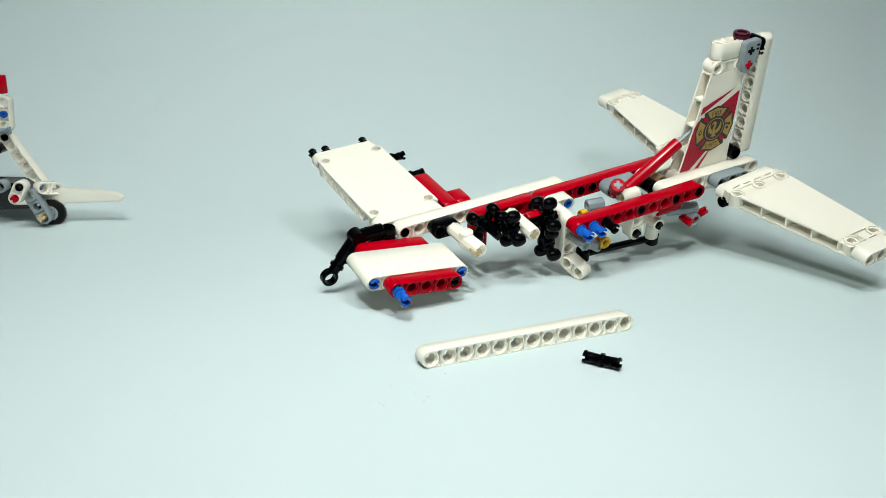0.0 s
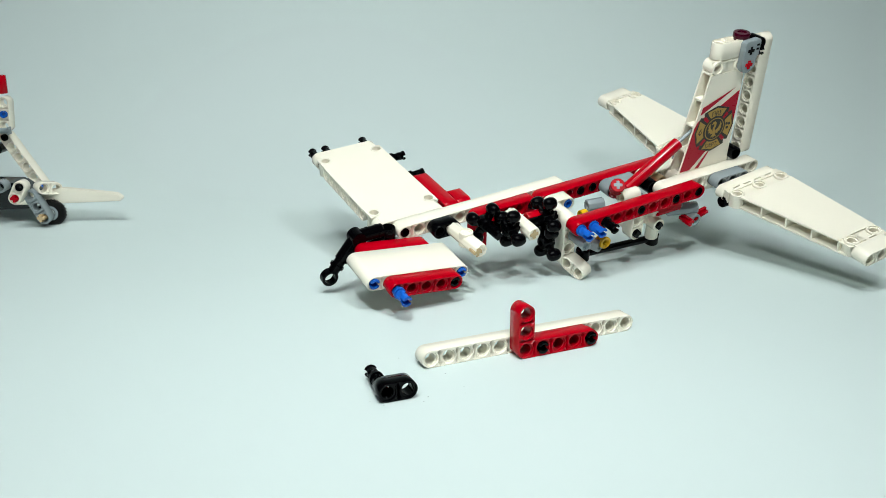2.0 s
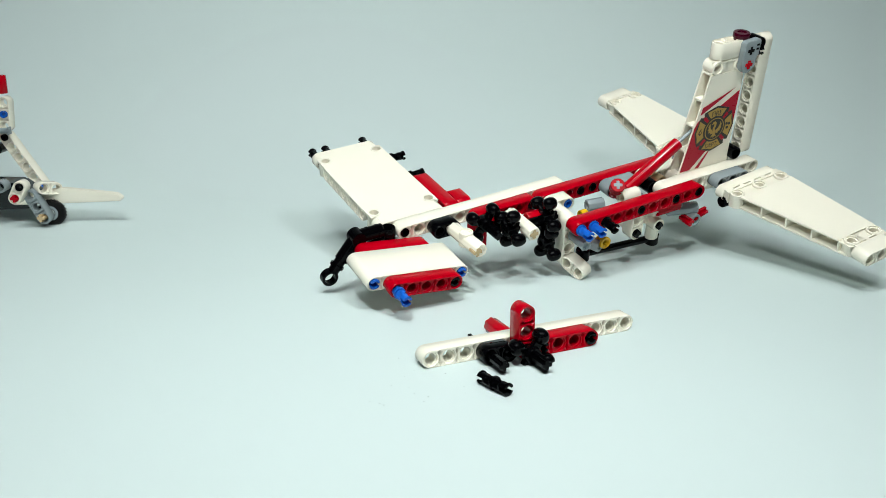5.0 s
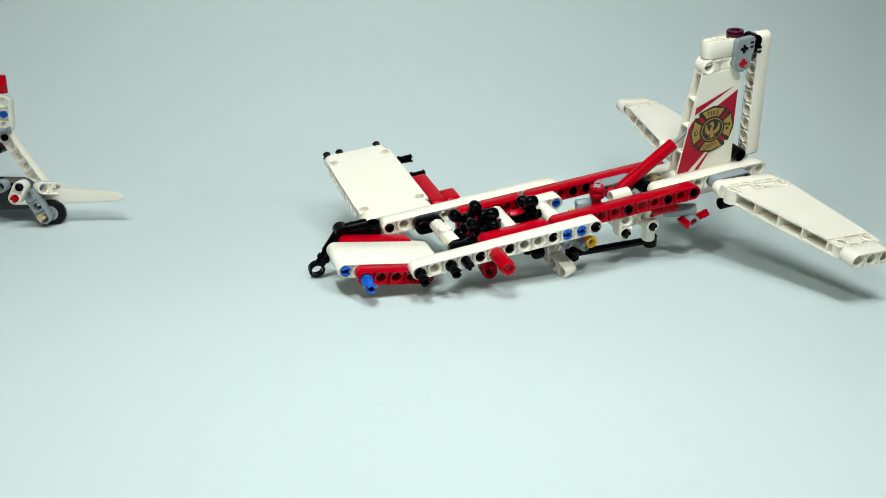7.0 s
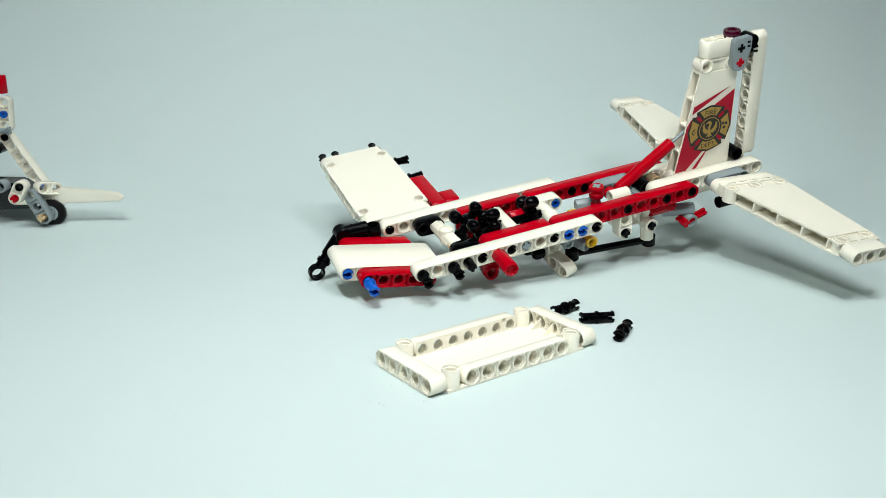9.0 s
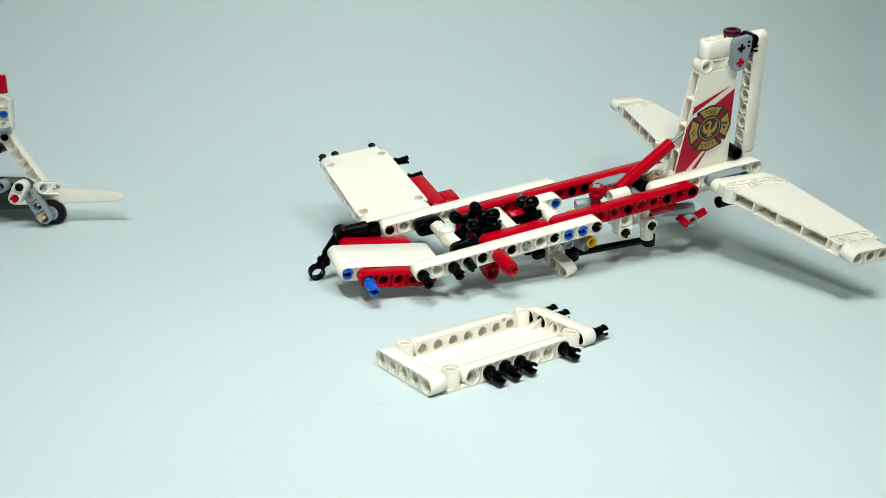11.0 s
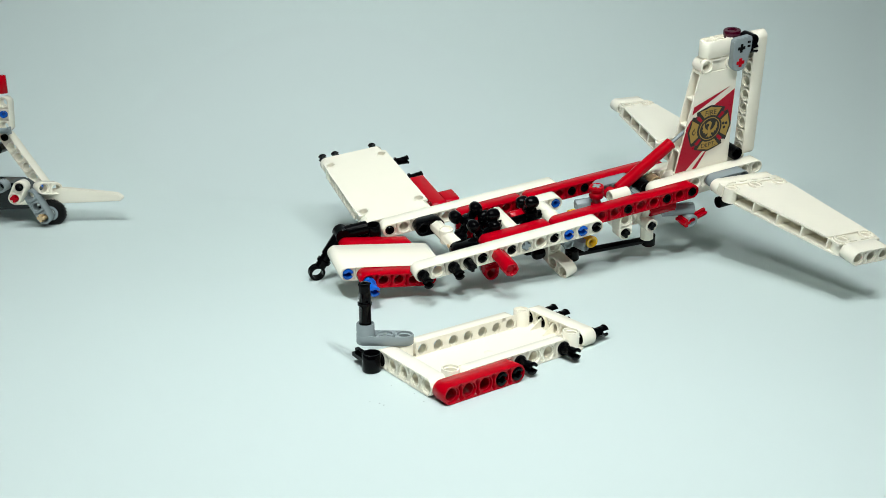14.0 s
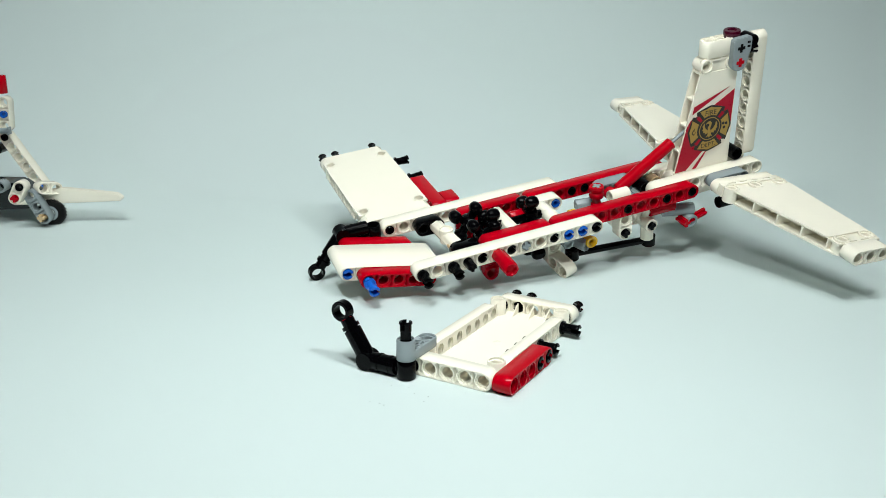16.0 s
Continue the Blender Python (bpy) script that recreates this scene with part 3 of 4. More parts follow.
    for y in (-1.9, 1.9):
        bm = bmesh.new()
        row_of_cells(bm, 3, 0.43)
        p("tail_joint", mesh_of("tail_joint", bm, GRAY), at(23.2, y, 0), "gray joint of the tail panel")
        p("tube", tube_mesh(BLACK, 1.2, 0.4, 0.2), at(23.3, y * 1.6, -0.98, 0, 7.31, 90), "black tube under the tail")
    fin = p("fin_panel", tail_panel_mesh(WHITE, "fin", 1, 0.0, 0.21, 4.75, 0.28), FIN, "white tapered fin panel")
    p("beam", beam_mesh(9, WHITE), at(26.95, 0, 1, 0, -90, 0) @ Matrix.Rotation(radians(90), 4, "X"), "white rudder beam")
    p("tube", tube_mesh(BLACK, 1.2, 0.46, 0.3), at(25.75, -0.2, 1.0), "black joint below the rudder")
    p("tube", tube_mesh(BLACK, 1.0, 0.46, 0.3), at(26.1, -0.2, 9.05), "black joint above the rudder")
    bm = bmesh.new()
    prism(bm, [(24.40, 7.72), (24.62, 7.40), (25.02, 7.28), (25.40, 7.42), (25.58, 7.75), (25.66, 8.3), (25.80, 8.55), (25.82, 9.45), (25.70, 9.58), (24.55, 9.52), (24.42, 9.38)], -0.98, -0.50)
    bmesh.ops.recalc_face_normals(bm, faces=bm.faces)
    bmesh.ops.bevel(bm, geom=list(bm.edges), offset=0.05, segments=2, affect="EDGES")
    plate = p("fin_plate", mesh_of("fin_plate", bm, GRAY), None, "gray plate on the fin top")
    p("axle", axle_mesh(RED, 0.8), at(25.0, -0.66, 7.90), "red axle end", plate)
    p("axle", axle_mesh(BLACK, 0.8), at(25.0, -0.60, 8.86), "black axle end", plate)
    # solid black blocks give the shade inside two openings; nothing is cut
    for z in (8.92, 9.20):
        bm = bmesh.new()
        box(bm, 25.44, 25.68, -1.0, -0.7, z - 0.07, z + 0.07, 0.02)
        p("slot", mesh_of("slot", bm, BLACK), None, "black block painted as the shade in a slot", plate)
    p("pin", pin_mesh(BLACK, 1.6), at(25.9, -0.3, 8.4, 0, 0, 90), "black pin")
    bm = bmesh.new()
    lathe(bm, [(0.001, 0), (0.3, 0), (0.3, 0.2), (0.52, 0.22), (0.56, 0.28), (0.56, 0.7), (0.52, 0.75), (0.3, 0.75), (0.27, 0.68), (0.001, 0.68)], 28)
    p("beacon", mesh_of("beacon", bm, CLEAR_RED), at(24.88, 0, 9.12), "dark red clear round beacon")
    build_sticker(p)
    return plane, nose, knob, (near_tail, far_tail)


def flat(points, mat, y, name, depth=0.012):
    bm = bmesh.new()
    prism(bm, points, y - depth, y)
    bmesh.ops.recalc_face_normals(bm, faces=bm.faces)
    return mesh_of(name, bm, mat, 0)


def build_sticker(p):
    """Printed stripes and badge on the near face of the fin."""
    y = -0.49
    for points in ([(20.89, 0.56), (21.74, 0.56), (22.95, 1.71), (25.13, 3.10), (25.2, 5.9), (23.55, 4.97), (21.84, 4.27), (21.55, 3.78)],
                   [(21.93, 4.66), (24.77, 6.15), (22.03, 5.2)],
                   [(22.24, 0.54), (22.60, 0.54), (23.38, 1.78), (23.18, 1.66)]):
        p("stripe", flat(points, PRINT_RED, y, "stripe"), None, "red printed stripe")
    c = (23.40, 3.38)

    def polar(r, a):
        return (c[0] + 1.06 * r * math.cos(a), c[1] + 1.03 * r * math.sin(a))

    def arm(a0, grow, inner):
        out = [polar((1.60 if abs(da) > 0.5 else 1.50 if abs(da) > 0.2 else 1.56) + grow, a0 + da) for da in (-0.58 - grow, -0.3, 0, 0.3, 0.58 + grow)]
        return out + [polar(inner, a0 + da) for da in (0.5, 0.25, 0, -0.25, -0.5)]

    def disc(r, n=32, centre=c):
        return [(centre[0] + 1.03 * r * math.cos(2 * math.pi * t / n), centre[1] + r * math.sin(2 * math.pi * t / n)) for t in range(n)]
    base = []
    for k in range(4):
        base += arm(k * math.pi / 2, 0.1, 1)[:5] + [polar(1.40, math.pi / 4 + k * math.pi / 2)]
    badge = p("badge", flat(base, PRINT_BLACK, y - 0.014, "badge"), None, "gold and black fire badge")
    for k in range(4):
        p("badge_arm", flat(arm(k * math.pi / 2, -0.03, 0.94), GOLD, y - 0.028, "badge_arm"), None, "gold badge arm", badge)
        a = math.pi / 4 + k * math.pi / 2
        p("badge_bar", flat([polar(0.92, a - 0.11), polar(1.38, a - 0.09), polar(1.38, a + 0.09), polar(0.92, a + 0.11)], PRINT_RED, y - 0.028, "badge_bar"), None, "dark red badge bar", badge)
    for k, (r, mat, label) in enumerate(((0.90, PRINT_BLACK, "black badge disc"), (0.82, GOLD, "gold badge ring"), (0.76, PRINT_BLACK, "black badge disc"))):
        p("badge_disc", flat(disc(r), mat, y - 0.036 - 0.008 * k, "badge_disc"), None, label, badge)
    # bird: a feathered wing to each side, body with tail, neck with head
    wing = [(0.12, -0.30), (0.34, -0.36), (0.36, -0.22), (0.52, -0.22), (0.50, -0.08), (0.62, 0.00), (0.55, 0.10), (0.60, 0.28), (0.46, 0.48), (0.42, 0.22), (0.30, 0.02), (0.14, -0.10)]
    shapes = [wing, [(-px, pz) for px, pz in wing[::-1]],
              [(-0.10, -0.12), (0.10, -0.12), (0.12, -0.36), (0.26, -0.62), (0.08, -0.52), (0.0, -0.68), (-0.08, -0.52), (-0.26, -0.62), (-0.12, -0.36)],
              [(-0.11, -0.15), (0.09, -0.15), (0.02, 0.05), (0.10, 0.22), (0.12, 0.44), (-0.02, 0.58), (-0.20, 0.54), (-0.34, 0.36), (-0.18, 0.40), (-0.06, 0.36), (-0.08, 0.24), (-0.18, 0.08)]]
    for pts in shapes:
        p("badge_crest", flat([(c[0] + px, c[1] + pz) for px, pz in pts], GOLD, y - 0.066, "badge_crest"), None, "gold crest shape", badge)
    flame = [(-0.16, -0.10), (-0.05, -0.22), (0.10, -0.12), (0.12, 0.02), (0.03, 0.12), (0.05, 0.28), (-0.08, 0.16), (-0.16, 0.04)]
    for f, mat, dy in ((1.0, PRINT_BLACK, 0.036), (0.55, GOLD, 0.044)):
        p("badge_mark", flat([(c[0] - 1.24 + f * px, c[1] - 0.02 + f * pz) for px, pz in flame], mat, y - dy, "badge_mark"), None, "printed flame mark", badge)
    for dx, dz in ((1.10, 0.16), (1.34, 0.12), (1.20, -0.16)):
        p("badge_mark", flat(disc(0.11, 12, (c[0] + dx, c[1] + dz)), PRINT_BLACK, y - 0.036, "badge_mark"), None, "black printed dot", badge)
    for txt, dz, size in (("FIRE", 1.00, 0.52), ("DEPT.", -1.36, 0.46)):
        cu = bpy.data.curves.new("lettering", "FONT")
        cu.body, cu.size, cu.align_x, cu.extrude = txt, size * U, "CENTER", 0.004 * U
        tmp = bpy.data.objects.new("lettering", cu)
        me = bpy.data.meshes.new_from_object(tmp)
        bpy.data.objects.remove(tmp)
        me.materials.append(PRINT_BLACK)
        p("lettering", me, at(c[0], y - 0.045, c[1] + dz, 90, 0, 0), "black printed letters", badge)


NOSE_LATE = at(-0.2, 0, -0.6, 0, 14.5, 0) @ at(-3, 0, 0)
NOSE_EARLY = at(-0.13, 0, -0.6, 0, 10.9, 0) @ at(-3, 0, 0)
KNOB_LATE = at(14.72, -0.45, 0.45)
KNOB_EARLY = at(15.65, -0.1, 0.55, 40, 0, -30)
FIN = at(20.5, 0, -1.2) @ Matrix.Rotation(radians(90), 4, "X")
TAIL_EARLY = [at(22.685, -side * 2.691, -0.506, side * 0.35, -5.52, -side * 0.83) for side in (1, -1)]
TAIL_LATE = [at(22.289, -side * 2.936, 0.214, side * 0.65, 6.83, side * 0.25) for side in (1, -1)]
toy_plane, nose_part, knob_part, tail_parts = build_plane()


# ---- the second toy at the table's edge ----
LEAN = (-5.75, 6.25, 6.05, 0, 57, -8)


def build_second():
    toy = new("toy_aircraft")
    toy.matrix_world = pose(-0.2496, 0.56, 0)
    tagged(toy, "white and gray toy aircraft tail standing on a small wheel", "toy plane")
    s = 1 / U

    def p(name, me, m, label="", parent=None):
        return put(name, me, parent or toy, m, label)
    bm = bmesh.new()
    prof = [(0.3, -0.32), (0.8, -0.34), (0.95, -0.3), (1.02, -0.18), (1.04, 0), (1.02, 0.18), (0.95, 0.3), (0.8, 0.34), (0.3, 0.32)]
    lathe(bm, prof, 32, ROT["y"])
    for k in range(24):
        box(bm, 0.96, 1.08, -0.26, 0.26, -0.05, 0.05, 0, Matrix.Rotation(k * math.pi / 12, 4, "Y"))
    wheel = p("wheel", mesh_of("wheel", bm, RUBBER), at(0, 0, 1.05), "black rubber tyre")
    p("rim", tube_mesh(GRAY, 0.7, 0.6, 0.3), None, "gray rim", wheel)
    p("beam", beam_mesh(3, GRAY), at(-1.1, -0.75, 2.65, 0, 63, 0), "gray wheel arm")
    p("axle", axle_mesh(TAN, 1.4), at(-0.3, -0.9, 0.95), "tan axle end")
    p("block", beam_mesh(2, WHITE), at(-1.5, -1.4, 3.5, 0, 118, 0), "white two-hole block")
    p("pin", tube_mesh(BLACK, 1.0, 0.30, 0.14), at(-1.5, -1.43, 3.5), "black pin")
    p("axle", axle_mesh(RED, 1.2), at(-1.97, -1.4, 2.62), "red axle end")
    p("beam", beam_mesh(6, GRAY), at(-8.4, -0.6, 2.9, 0, -5, 0), "gray lower beam")
    p("beam", beam_mesh(6, WHITE), at(*LEAN), "white leaning beam")
    p("axle", axle_mesh(BLUE, 1.2), at(*LEAN) @ at(5, -0.1, 0), "blue axle end")
    p("pin", tube_mesh(BLACK, 1.0, 0.30, 0.14), at(*LEAN) @ at(0, -0.05, 0), "black pin")
    p("tube", tube_mesh(BLACK, 1.4, 0.45, 0.28), at(LEAN[0] - 0.6, 5.9, LEAN[2] - 0.9), "black cross tube")
    p("beam", beam_mesh(3, WHITE), at(LEAN[0] + 0.08, 6.25, LEAN[2] + 0.95, 0, -86, 0), "white upright beam")
    p("pin", tube_mesh(BLUE, 1.0, 0.30, 0.14), at(LEAN[0] + 0.12, 6.2, LEAN[2] + 1.95), "blue pin")
    p("sleeve", sleeve_mesh(RED, 1.5), at(LEAN[0] + 0.05, 6.25, LEAN[2] + 4.4, 90, 0, 0), "red sleeve")
    p("sleeve", sleeve_mesh(RED, 1.6, 8, 0.55), at(LEAN[0] - 1.3, 5.4, LEAN[2] + 0.65, 0, 0, 90), "red sleeve")
    p("sleeve", sleeve_mesh(GRAY, 1.2, 8, 0.25), at(LEAN[0] + 0.1, 5.4, LEAN[2] + 0.65, 0, 0, 90), "gray axle end")
    p("beam", beam_mesh(2, WHITE), at(-0.45, -0.35, 3.15, 0, 10, 45), "short white beam")
    bm = bmesh.new()
    prism(bm, [(0.3, 2.9), (0.9, 3.0), (5.2, 2.55), (5.65, 2.2), (5.5, 1.95), (0.9, 1.75), (-3.0, 1.6), (-3.0, 2.4)], -0.2, 0.45)
    bmesh.ops.recalc_face_normals(bm, faces=bm.faces)
    bmesh.ops.bevel(bm, geom=list(bm.edges), offset=0.06, segments=2, affect="EDGES")
    p("wing_panel", mesh_of("second_wing", bm, WHITE), at(0, 0.3, 0), "white tapered wing panel")
    bm = bmesh.new()
    prism(bm, [(-9, 3.4), (-3.0, 3.3), (-1.5, 2.2), (-2.0, 1.2), (-9, 0.9)], 0.5, 3)
    bmesh.ops.recalc_face_normals(bm, faces=bm.faces)
    bmesh.ops.bevel(bm, geom=list(bm.edges), offset=0.15, segments=2, affect="EDGES")
    p("hull", mesh_of("hull", bm, DARK), None, "dark gray hull")
    return toy


second_toy = build_second()


def build_dust():
    """Tiny crumbs on the paper in front of the toy."""
    rng = random.Random(5)
    bm = bmesh.new()
    for k in range(14):
        x, y = rng.gauss(-0.012, 0.010), rng.gauss(0.322, 0.012)
        r = rng.uniform(0.00018, 0.00036)
        pts = [(x + r * rng.uniform(0.5, 1.6) * math.cos(a), y + r * rng.uniform(0.5, 1.6) * math.sin(a)) for a in (0, 1.2, 2.4, 3.8, 5.1)]
        lo = [bm.verts.new((px, py, 0.00002)) for px, py in pts]
        hi = bm.verts.new((x, y, 0.00008))
        bm.faces.new(lo[::-1])
        for j in range(5):
            bm.faces.new((lo[j], lo[(j + 1) % 5], hi))
    me = bpy.data.meshes.new("crumbs")
    bm.to_mesh(me)
    bm.free()
    me.materials.append(DUST)
    tagged(put("crumbs", me), "tiny gray crumbs scattered on the paper", "crumbs", kind="stuff")


build_dust()


# ---- loose pieces that are set in place one by one ----
def thing(name, me, label, category, group="loose building pieces"):
    return tagged(put(name, me), label, category, group)


def hold(steps, park=None):
    """Rows for walk(): each pose is held till the next begins; before the first the piece lies on the table beside the camera."""
    steps = list(steps)
    if park is not None and steps[0][0] > 0:
        m = steps[0][1].copy()
        m.translation = Vector((park[0], park[1], m.translation.z))
        steps.insert(0, (0, m))
    rows = []
    for k, (t, m) in enumerate(steps):
        rows.append((t, m))
        if k + 1 == len(steps):
            rows.append((16, m))
            break
        t2, m2 = steps[k + 1]
        turn = m.to_quaternion().rotation_difference(m2.to_quaternion()).angle
        if turn > radians(75):
            rows.append((t2 - 2 / 30, m))
            rows.append((t2 - 1 / 30, m.lerp(m2, 0.5)))
        else:
            rows.append((t2 - 1 / 30, m))
    return rows


def posr(x, y, z, rx, ry, rz):
    """A pose from metres and radians."""
    return Matrix.LocRotScale((x, y, z), Euler((rx, ry, rz)), None)


PLANE = [(0, posr(-0.0162, 0.4204, 0.0223, 0.2582, -0.1356, 0.4918)),
         (6.8, posr(-0.0195, 0.4235, 0.0217, 0.2482, -0.1390, 0.4600)),
         (7.0, posr(-0.0284, 0.4391, 0.0201, 0.2153, -0.1504, 0.3336)),
         (7.2, posr(-0.0270, 0.4354, 0.0197, 0.2104, -0.1523, 0.3727)),
         (7.8, posr(-0.0281, 0.4358, 0.0196, 0.2059, -0.1559, 0.3617)),
         (8.2, posr(-0.0276, 0.4368, 0.0196, 0.2145, -0.1537, 0.3604))]


def lying(x, y, yaw, z=0.0):
    return pose(x, y, z, 0, 0, yaw)


LIE = at(0, 0, 0.485)
B0 = pose(-0.0065, 0.3430, 0, 0, 0, 24.78) @ LIE
ON_PLANE = at(1, -3, 0) @ FLIP
BEAM = [(0, B0),
        (5.4, posr(-0.004, 0.350, 0.020, 1.0, 0.10, 0.40)),
        (5.6, posr(0.0073, 0.3645, 0.0330, 2.0912, 0.279, 0.3166)),
        (6.4, posr(0.0089, 0.3649, 0.0330, 2.0912, 0.279, 0.3166)),
        (6.6, posr(0.0057, 0.4006, 0.0336, 2.1563, 0.2761, 0.2019)),
        (6.8, posr(0.0055, 0.4315, 0.0134, 3.6851, 0.1313, 0.3008))] + [(t, m @ ON_PLANE) for t, m in PLANE if t >= 7]


def riding(frame_steps, t0, local):
    """Steps of a piece that rides on another from t0 on."""
    last = [m for t, m in frame_steps if t <= t0][-1]
    return [(t0, last @ local)] + [(t, m @ local) for t, m in frame_steps if t > t0]


PANEL = [(8.4, pose(-0.0035, 0.3163, 0, 0, 0, 36.26)), (14.6, pose(0.0170, 0.3211, 0, 0, 0, 59.5))]
MOVES = []


def moving(ob, steps, park):
    MOVES.append((ob, hold(steps, park)))


def build_loose():
    r = 0.33  # a lying pin's radius
    white = thing("beam", beam_mesh(13, WHITE), "long white beam with thirteen holes", "building piece")
    moving(white, BEAM, None)
    names = ("black friction pin with slotted ends", "building piece")
    pinm = pin_mesh(BLACK, 2)
    zp = r * U

    def pin(first, then, park):
        ob = thing("pin", pinm, *names, "loose pins")
        moving(ob, first + then, park)
        return ob
    # pins and angled beam on the white beam
    pin([(0, pose(0.0653, 0.3419, zp, 0, 0, -31.6 + 90))], riding(BEAM, 0.4, at(9, -0.6, 0)), None)
    pin([(0.2, pose(0.0403, 0.3368, zp, 0, 0, 3))], riding(BEAM, 0.6, at(6, -0.6, 0)), (0.16, 0.14))
    ang = thing("angle_beam", angle_beam_mesh(RED), "red angled beam with seven holes", "building piece")
    moving(ang, [(0.8, lying(-0.0357, 0.2960, 21.0) @ LIE), (1.0, lying(0.0031, 0.3122, 28.5) @ LIE), (1.2, lying(0.0400, 0.3442, 24.4) @ LIE),
                 (1.4, lying(0.0338, 0.3490, 25.8) @ LIE)] + riding(BEAM, 1.6, at(5, -1, 0)), (-0.02, 0.14))
    # black block with pin and axle
    blk = [(1.8, lying(-0.0219, 0.3120, 22.3) @ LIE), (2.2, lying(-0.0225, 0.3130, 22.3) @ LIE), (2.8, lying(0.0000, 0.3230, 21.5) @ LIE),
           (3.0, lying(0.0250, 0.3285, 20.7) @ LIE), (3.2, lying(0.0225, 0.3400, 22) @ LIE)] + riding(BEAM, 3.4, at(3, -1, 0))
    block = thing("block", beam_mesh(2, BLACK), "small black plastic two-hole block", "building piece")
    moving(block, blk, (-0.06, 0.15))
    pin([], [(2.0, lying(-0.0219, 0.3120, 22.3) @ LIE @ at(0, 1.3, 0))] + [(t, m) for t, m in riding(blk, 2.2, at(1, 0.9, 0)) if t < 3.4] + riding(blk, 3.4, at(1, 0.45, 0)), (0.20, 0.14))
    ax = thing("axle", axle_mesh(BLACK, 4), "black plastic cross-shaped axle piece", "building piece")
    moving(ax, [(2.2, pose(-0.0112, 0.2960, 0.0024, 0, 45, 15))] + riding(blk, 2.4, at(0.4, -1.8, -0.1, 0, 0, 5))[:1] + riding(blk, 2.6, at(0, 0.2, 0)), (-0.10, 0.14))
    # red sleeve on its axle and the knob wheel
    SL = pose(-0.0225, 0.3312, 0.47 * U, 0, 0, -62 + 90)
    sleeve = thing("sleeve", sleeve_mesh(RED, 2), "red ribbed axle sleeve", "building piece")
    moving(sleeve, [(3.6, SL)] + riding(BEAM, 4.6, at(5, 1.5, 0)), (-0.14, 0.14))
    ax2 = thing("axle", axle_mesh(BLACK, 5), "long black cross-shaped axle", "building piece")
    moving(ax2, [(3.8, pose(-0.0094, 0.3063, 0.0024, 0, 0, 24)), (4.0, SL @ at(0, -2.35, -0.1, 0, 45, 0))] + riding(BEAM, 4.6, at(5, -1.1, 0)), (0.10, 0.12))
    gear = thing("knob_wheel", gear_mesh(BLACK), "black knob wheel with four rounded knobs", "building piece")
    moving(gear, [(4.2, pose(0.0548, 0.3430, 0.47 * U, 90, 0, 12))] + riding(BEAM, 4.8, at(5, -2.0, 0, 0, 30, 0)), (0.05, 0.12))
    pin([(5.0, pose(0.02, 0.32, zp, 0, 0, 40))], riding(BEAM, 5.2, at(2, 0.6, 0)), (0.18, 0.10))
    pin([(6.2, pose(0.0087, 0.3264, zp, 0, 0, -40.8 + 90))], riding(BEAM, 6.4, at(0, 0.6, 0)), (0.22, 0.10))
    # gray axle pushed through the side beam
    gax = thing("axle", axle_mesh(GRAY, 3), "light gray cross-shaped axle", "building piece")
    gl = [m for t, m in PLANE if t <= 7.8][-1]
    moving(gax, [(7.4, pose(0.0627, 0.3593, 0.0024, 0, 0, 47)), (7.6, pose(0.0900, 0.4100, 0.0024, 0, 0, 48)), (7.8, gl @ at(8, -4.6, 0)), (8.0, gl @ at(8, -3.9, 0)),
                 (8.2, PLANE[-1][1] @ at(8, -2.0, 0))], (0.14, 0.10))
    # wing panel with its pins
    pan = thing("wing_panel", wing_panel_mesh(WHITE), "white wing panel lying with its hollow side up", "building piece")
    moving(pan, PANEL, (0.25, 0.0))
    pin([(8.6, pose(0.0579, 0.4025, zp, 0, 0, 40.2 + 90))], riding(PANEL, 9.2, at(10.6, 4, 0.5, 0, 0, 90)), (0.24, 0.14))
    pin([(8.8, pose(0.0709, 0.3903, zp, 0, 0, 8 + 90)), (9.2, pose(0.0640, 0.3950, zp, 0, 0, 120))], riding(PANEL, 9.4, at(10.6, 3, 0.5, 0, 0, 90)), (0.27, 0.14))
    pin([(9.0, pose(0.0800, 0.3742, zp, 0, 0, 63.7 + 90)), (9.2, pose(0.0750, 0.3780, zp, 0, 0, 150))], riding(PANEL, 9.6, at(10.6, 0, 0.5, 0, 0, 90)), (0.30, 0.14))
    for k, (x, t) in enumerate(((8, 10.0), (5, 10.4), (4, 10.7), (3, 11.0))):
        pin([(t - 0.2, pose(0.06, 0.30, zp, 0, 0, 60))], riding(PANEL, t, at(x, -0.54, 0.5)), (0.20 + 0.03 * k, 0.06))
    redb = thing("beam", beam_mesh(5, RED), "red beam with five holes", "building piece")
    moving(redb, [(11.4, lying(-0.0209, 0.2729, 34.5) @ LIE), (11.6, lying(0.0150, 0.3005, 30) @ LIE), (11.8, PANEL[0][1] @ at(-0.2, -1.7, 0.485))] + riding(PANEL, 12.0, at(0, -1, 0.485)), (-0.05, 0.06))
    # gray crank and its long pin
    hubm = hub_mesh(BLACK)
    CR = [(12.2, pose(0.0415, 0.2985, 0.0089, 0, 20, 190)), (12.8, pose(0.0250, 0.3000, 0.0085, 0, 8, 140)), (13.0, pose(0.0042, 0.3290, 0.0160, 0, 0, 172)),
          (13.2, PANEL[0][1] @ at(1, 4, 1.02, 0, 0, 131 - 36.3)), (14.0, PANEL[0][1] @ at(1, 4, 1.02, 0, 0, 178 - 36.3))]
    CR += [(14.2, PANEL[0][1] @ at(1, 4, 1.02, 0, 0, 180)), (14.6, PANEL[1][1] @ at(1, 4, 1.02, 0, 0, 180))]
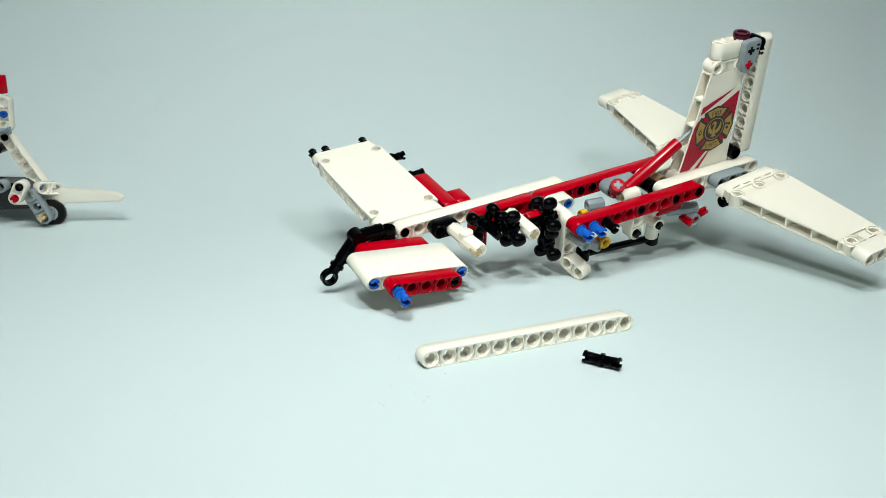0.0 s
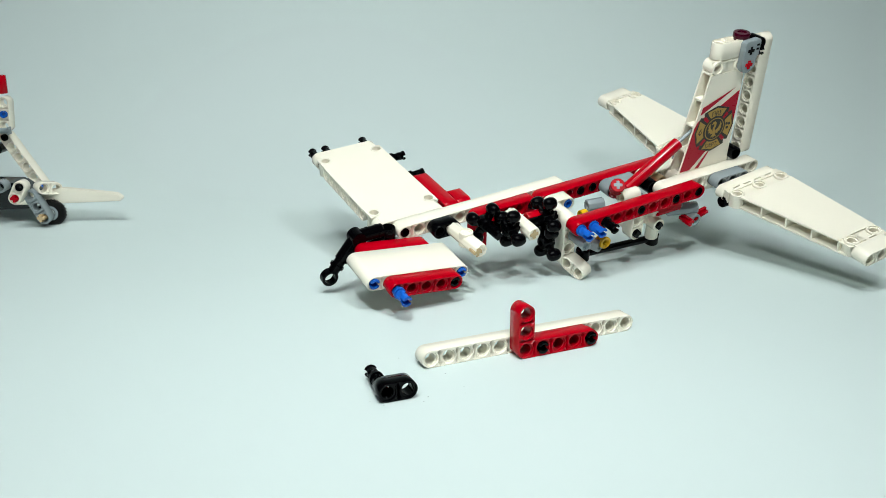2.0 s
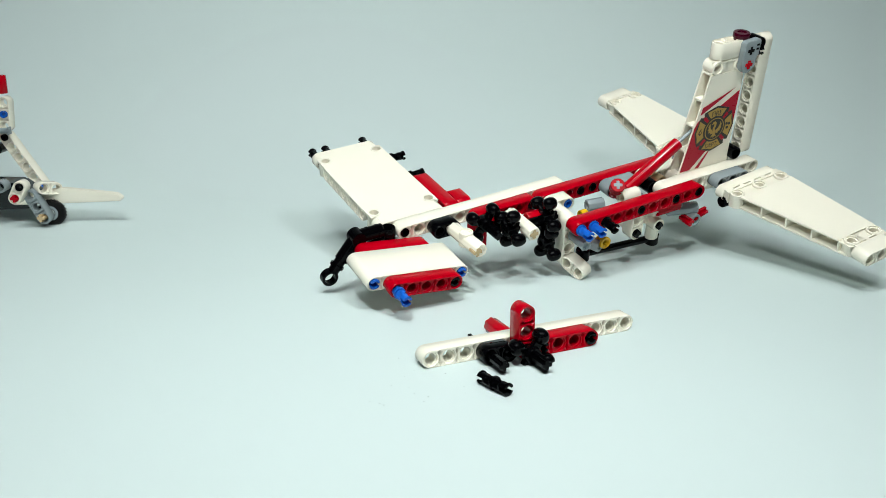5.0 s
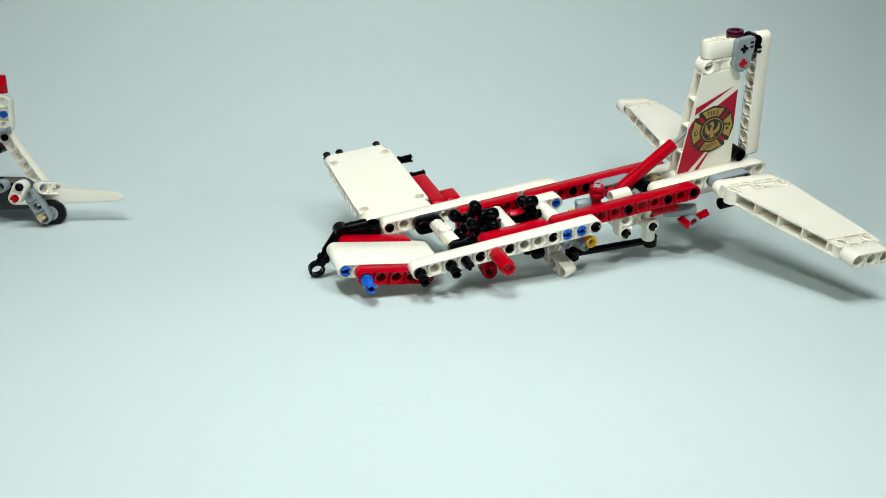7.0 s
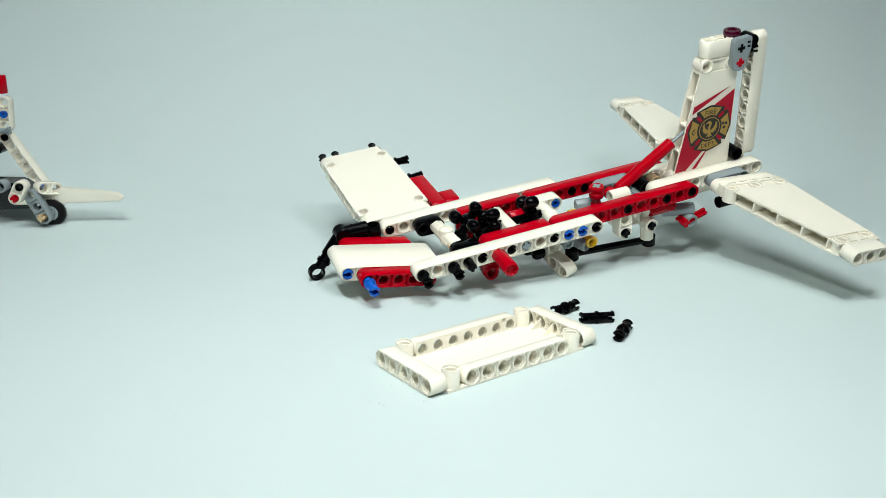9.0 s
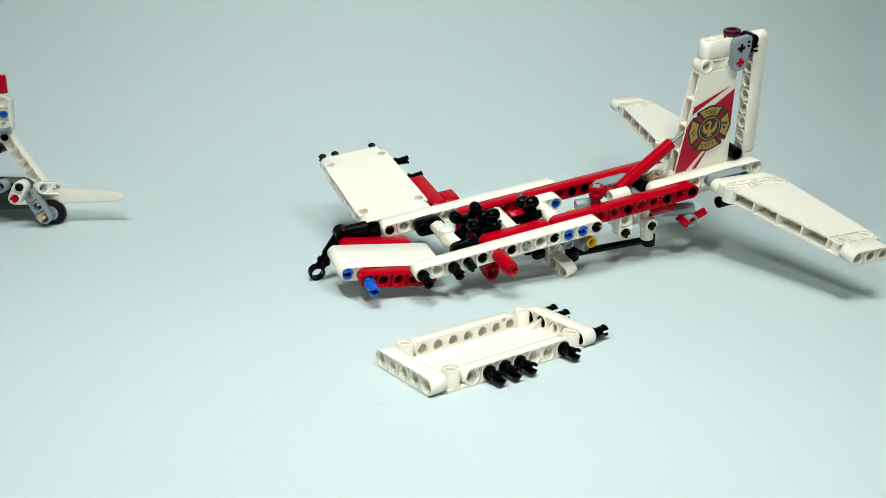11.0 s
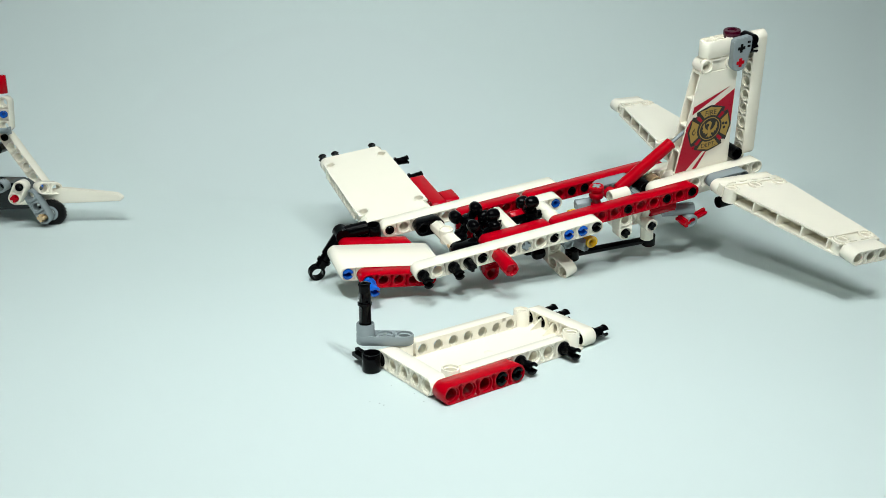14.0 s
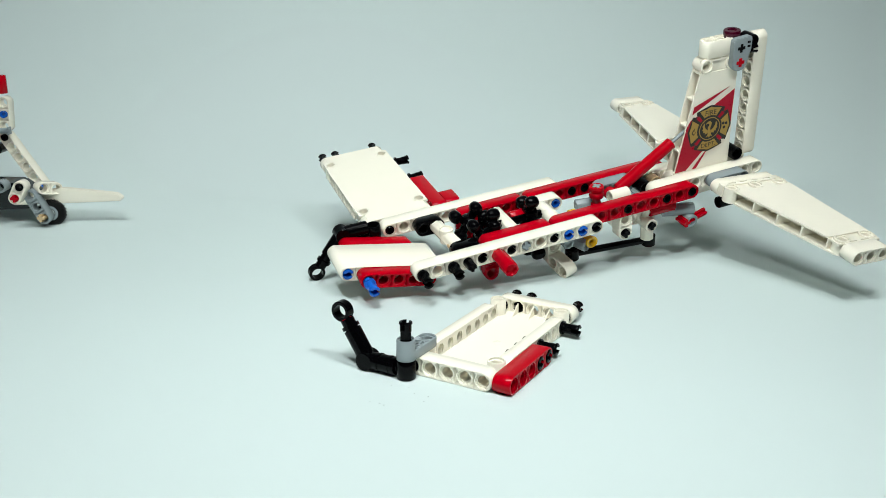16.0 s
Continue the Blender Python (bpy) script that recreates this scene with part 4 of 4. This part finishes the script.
    crank = thing("crank", crank_mesh(GRAY), "light gray crank with a raised socket", "building piece")
    moving(crank, CR, (0.02, 0.08))
    lp = thing("pin", pin_mesh(BLACK, 3, -0.4), "long black friction pin", "building piece", "loose pins")
    moving(lp, [(12.4, pose(0.0071, 0.2866, zp, 0, 0, 21.2 + 90))] + riding(CR, 12.6, at(2, 0, 1.75, 90, 0, 0))[:-1] + [(14.4, PANEL[0][1] @ at(1, 4, 1.02, 0, 0, 180) @ at(2, 0, 0.5, 90, 0, 0)), (14.6, CR[-1][1] @ at(2, 0, 0.5, 90, 0, 0))], (0.08, 0.08))
    hub = thing("hub", hubm, "black upright hub with a pin and a cross stub", "building piece")
    moving(hub, [(13.4, pose(-0.0490, 0.3225, 0.0039, 0, 0, -30)), (13.6, PANEL[0][1] @ at(-1.3, 4, 0.5, 30, 0, 0))] + riding(PANEL, 13.8, at(-1, 4, 0.5)), (-0.10, 0.08))
    # elbow, red axle and ring of the strut
    P2 = PANEL[1][1]
    EL = [(14.8, pose(-0.0295, 0.3135, 0.46 * U, 0, 0, -22)), (15.4, pose(-0.0280, 0.3130, 0.46 * U, 0, 0, 156) @ at(0, 0, 0, 50, 0, 0)),
          (15.8, P2 @ at(-1, 6.3, 0.5, 0, 0, -90))]
    elbow = thing("elbow", elbow_mesh(BLACK, 57), "black angled axle connector", "building piece")
    moving(elbow, EL, (-0.15, 0.08))
    ra = thing("axle", axle_mesh(RED, 2), "short red notched axle", "building piece")
    ru = radians(57)
    tip = at(-2.2 * math.cos(ru), 0, 2.2 * math.sin(ru), 0, 57, 0)
    moving(ra, [(15.0, pose(-0.0503, 0.3207, 0.0024, 0, 0, -41 + 90)), (15.4, EL[1][1] @ at(1.9, 0, 0, 0, 0, 90)), (15.8, EL[2][1] @ tip @ at(0.85, 0, 0, 0, 0, 90))], (-0.18, 0.08))
    ring = thing("ring_connector", ring_mesh(BLACK), "black ring with a short sleeve", "building piece")
    moving(ring, [(15.2, pose(-0.0730, 0.3420, 0.5 * U, 0, 0, -45)), (15.6, EL[1][1] @ at(3.6, 0, 0, 0, 0, 180)), (15.8, EL[2][1] @ at(-2.8 * math.cos(ru), 0, 2.8 * math.sin(ru), 0, 57, 0))], (-0.21, 0.08))


build_loose()


def motions():
    walk(toy_plane, hold(PLANE))
    walk(nose_part, hold([(0, NOSE_EARLY), (7.0, NOSE_LATE)]))
    walk(knob_part, hold([(0, KNOB_EARLY), (7.0, KNOB_LATE)]))
    for ob, early, late in zip(tail_parts, TAIL_EARLY, TAIL_LATE):
        walk(ob, hold([(0, early), (7.0, late)]))
    for ob, rows in MOVES:
        walk(ob, rows)


motions()
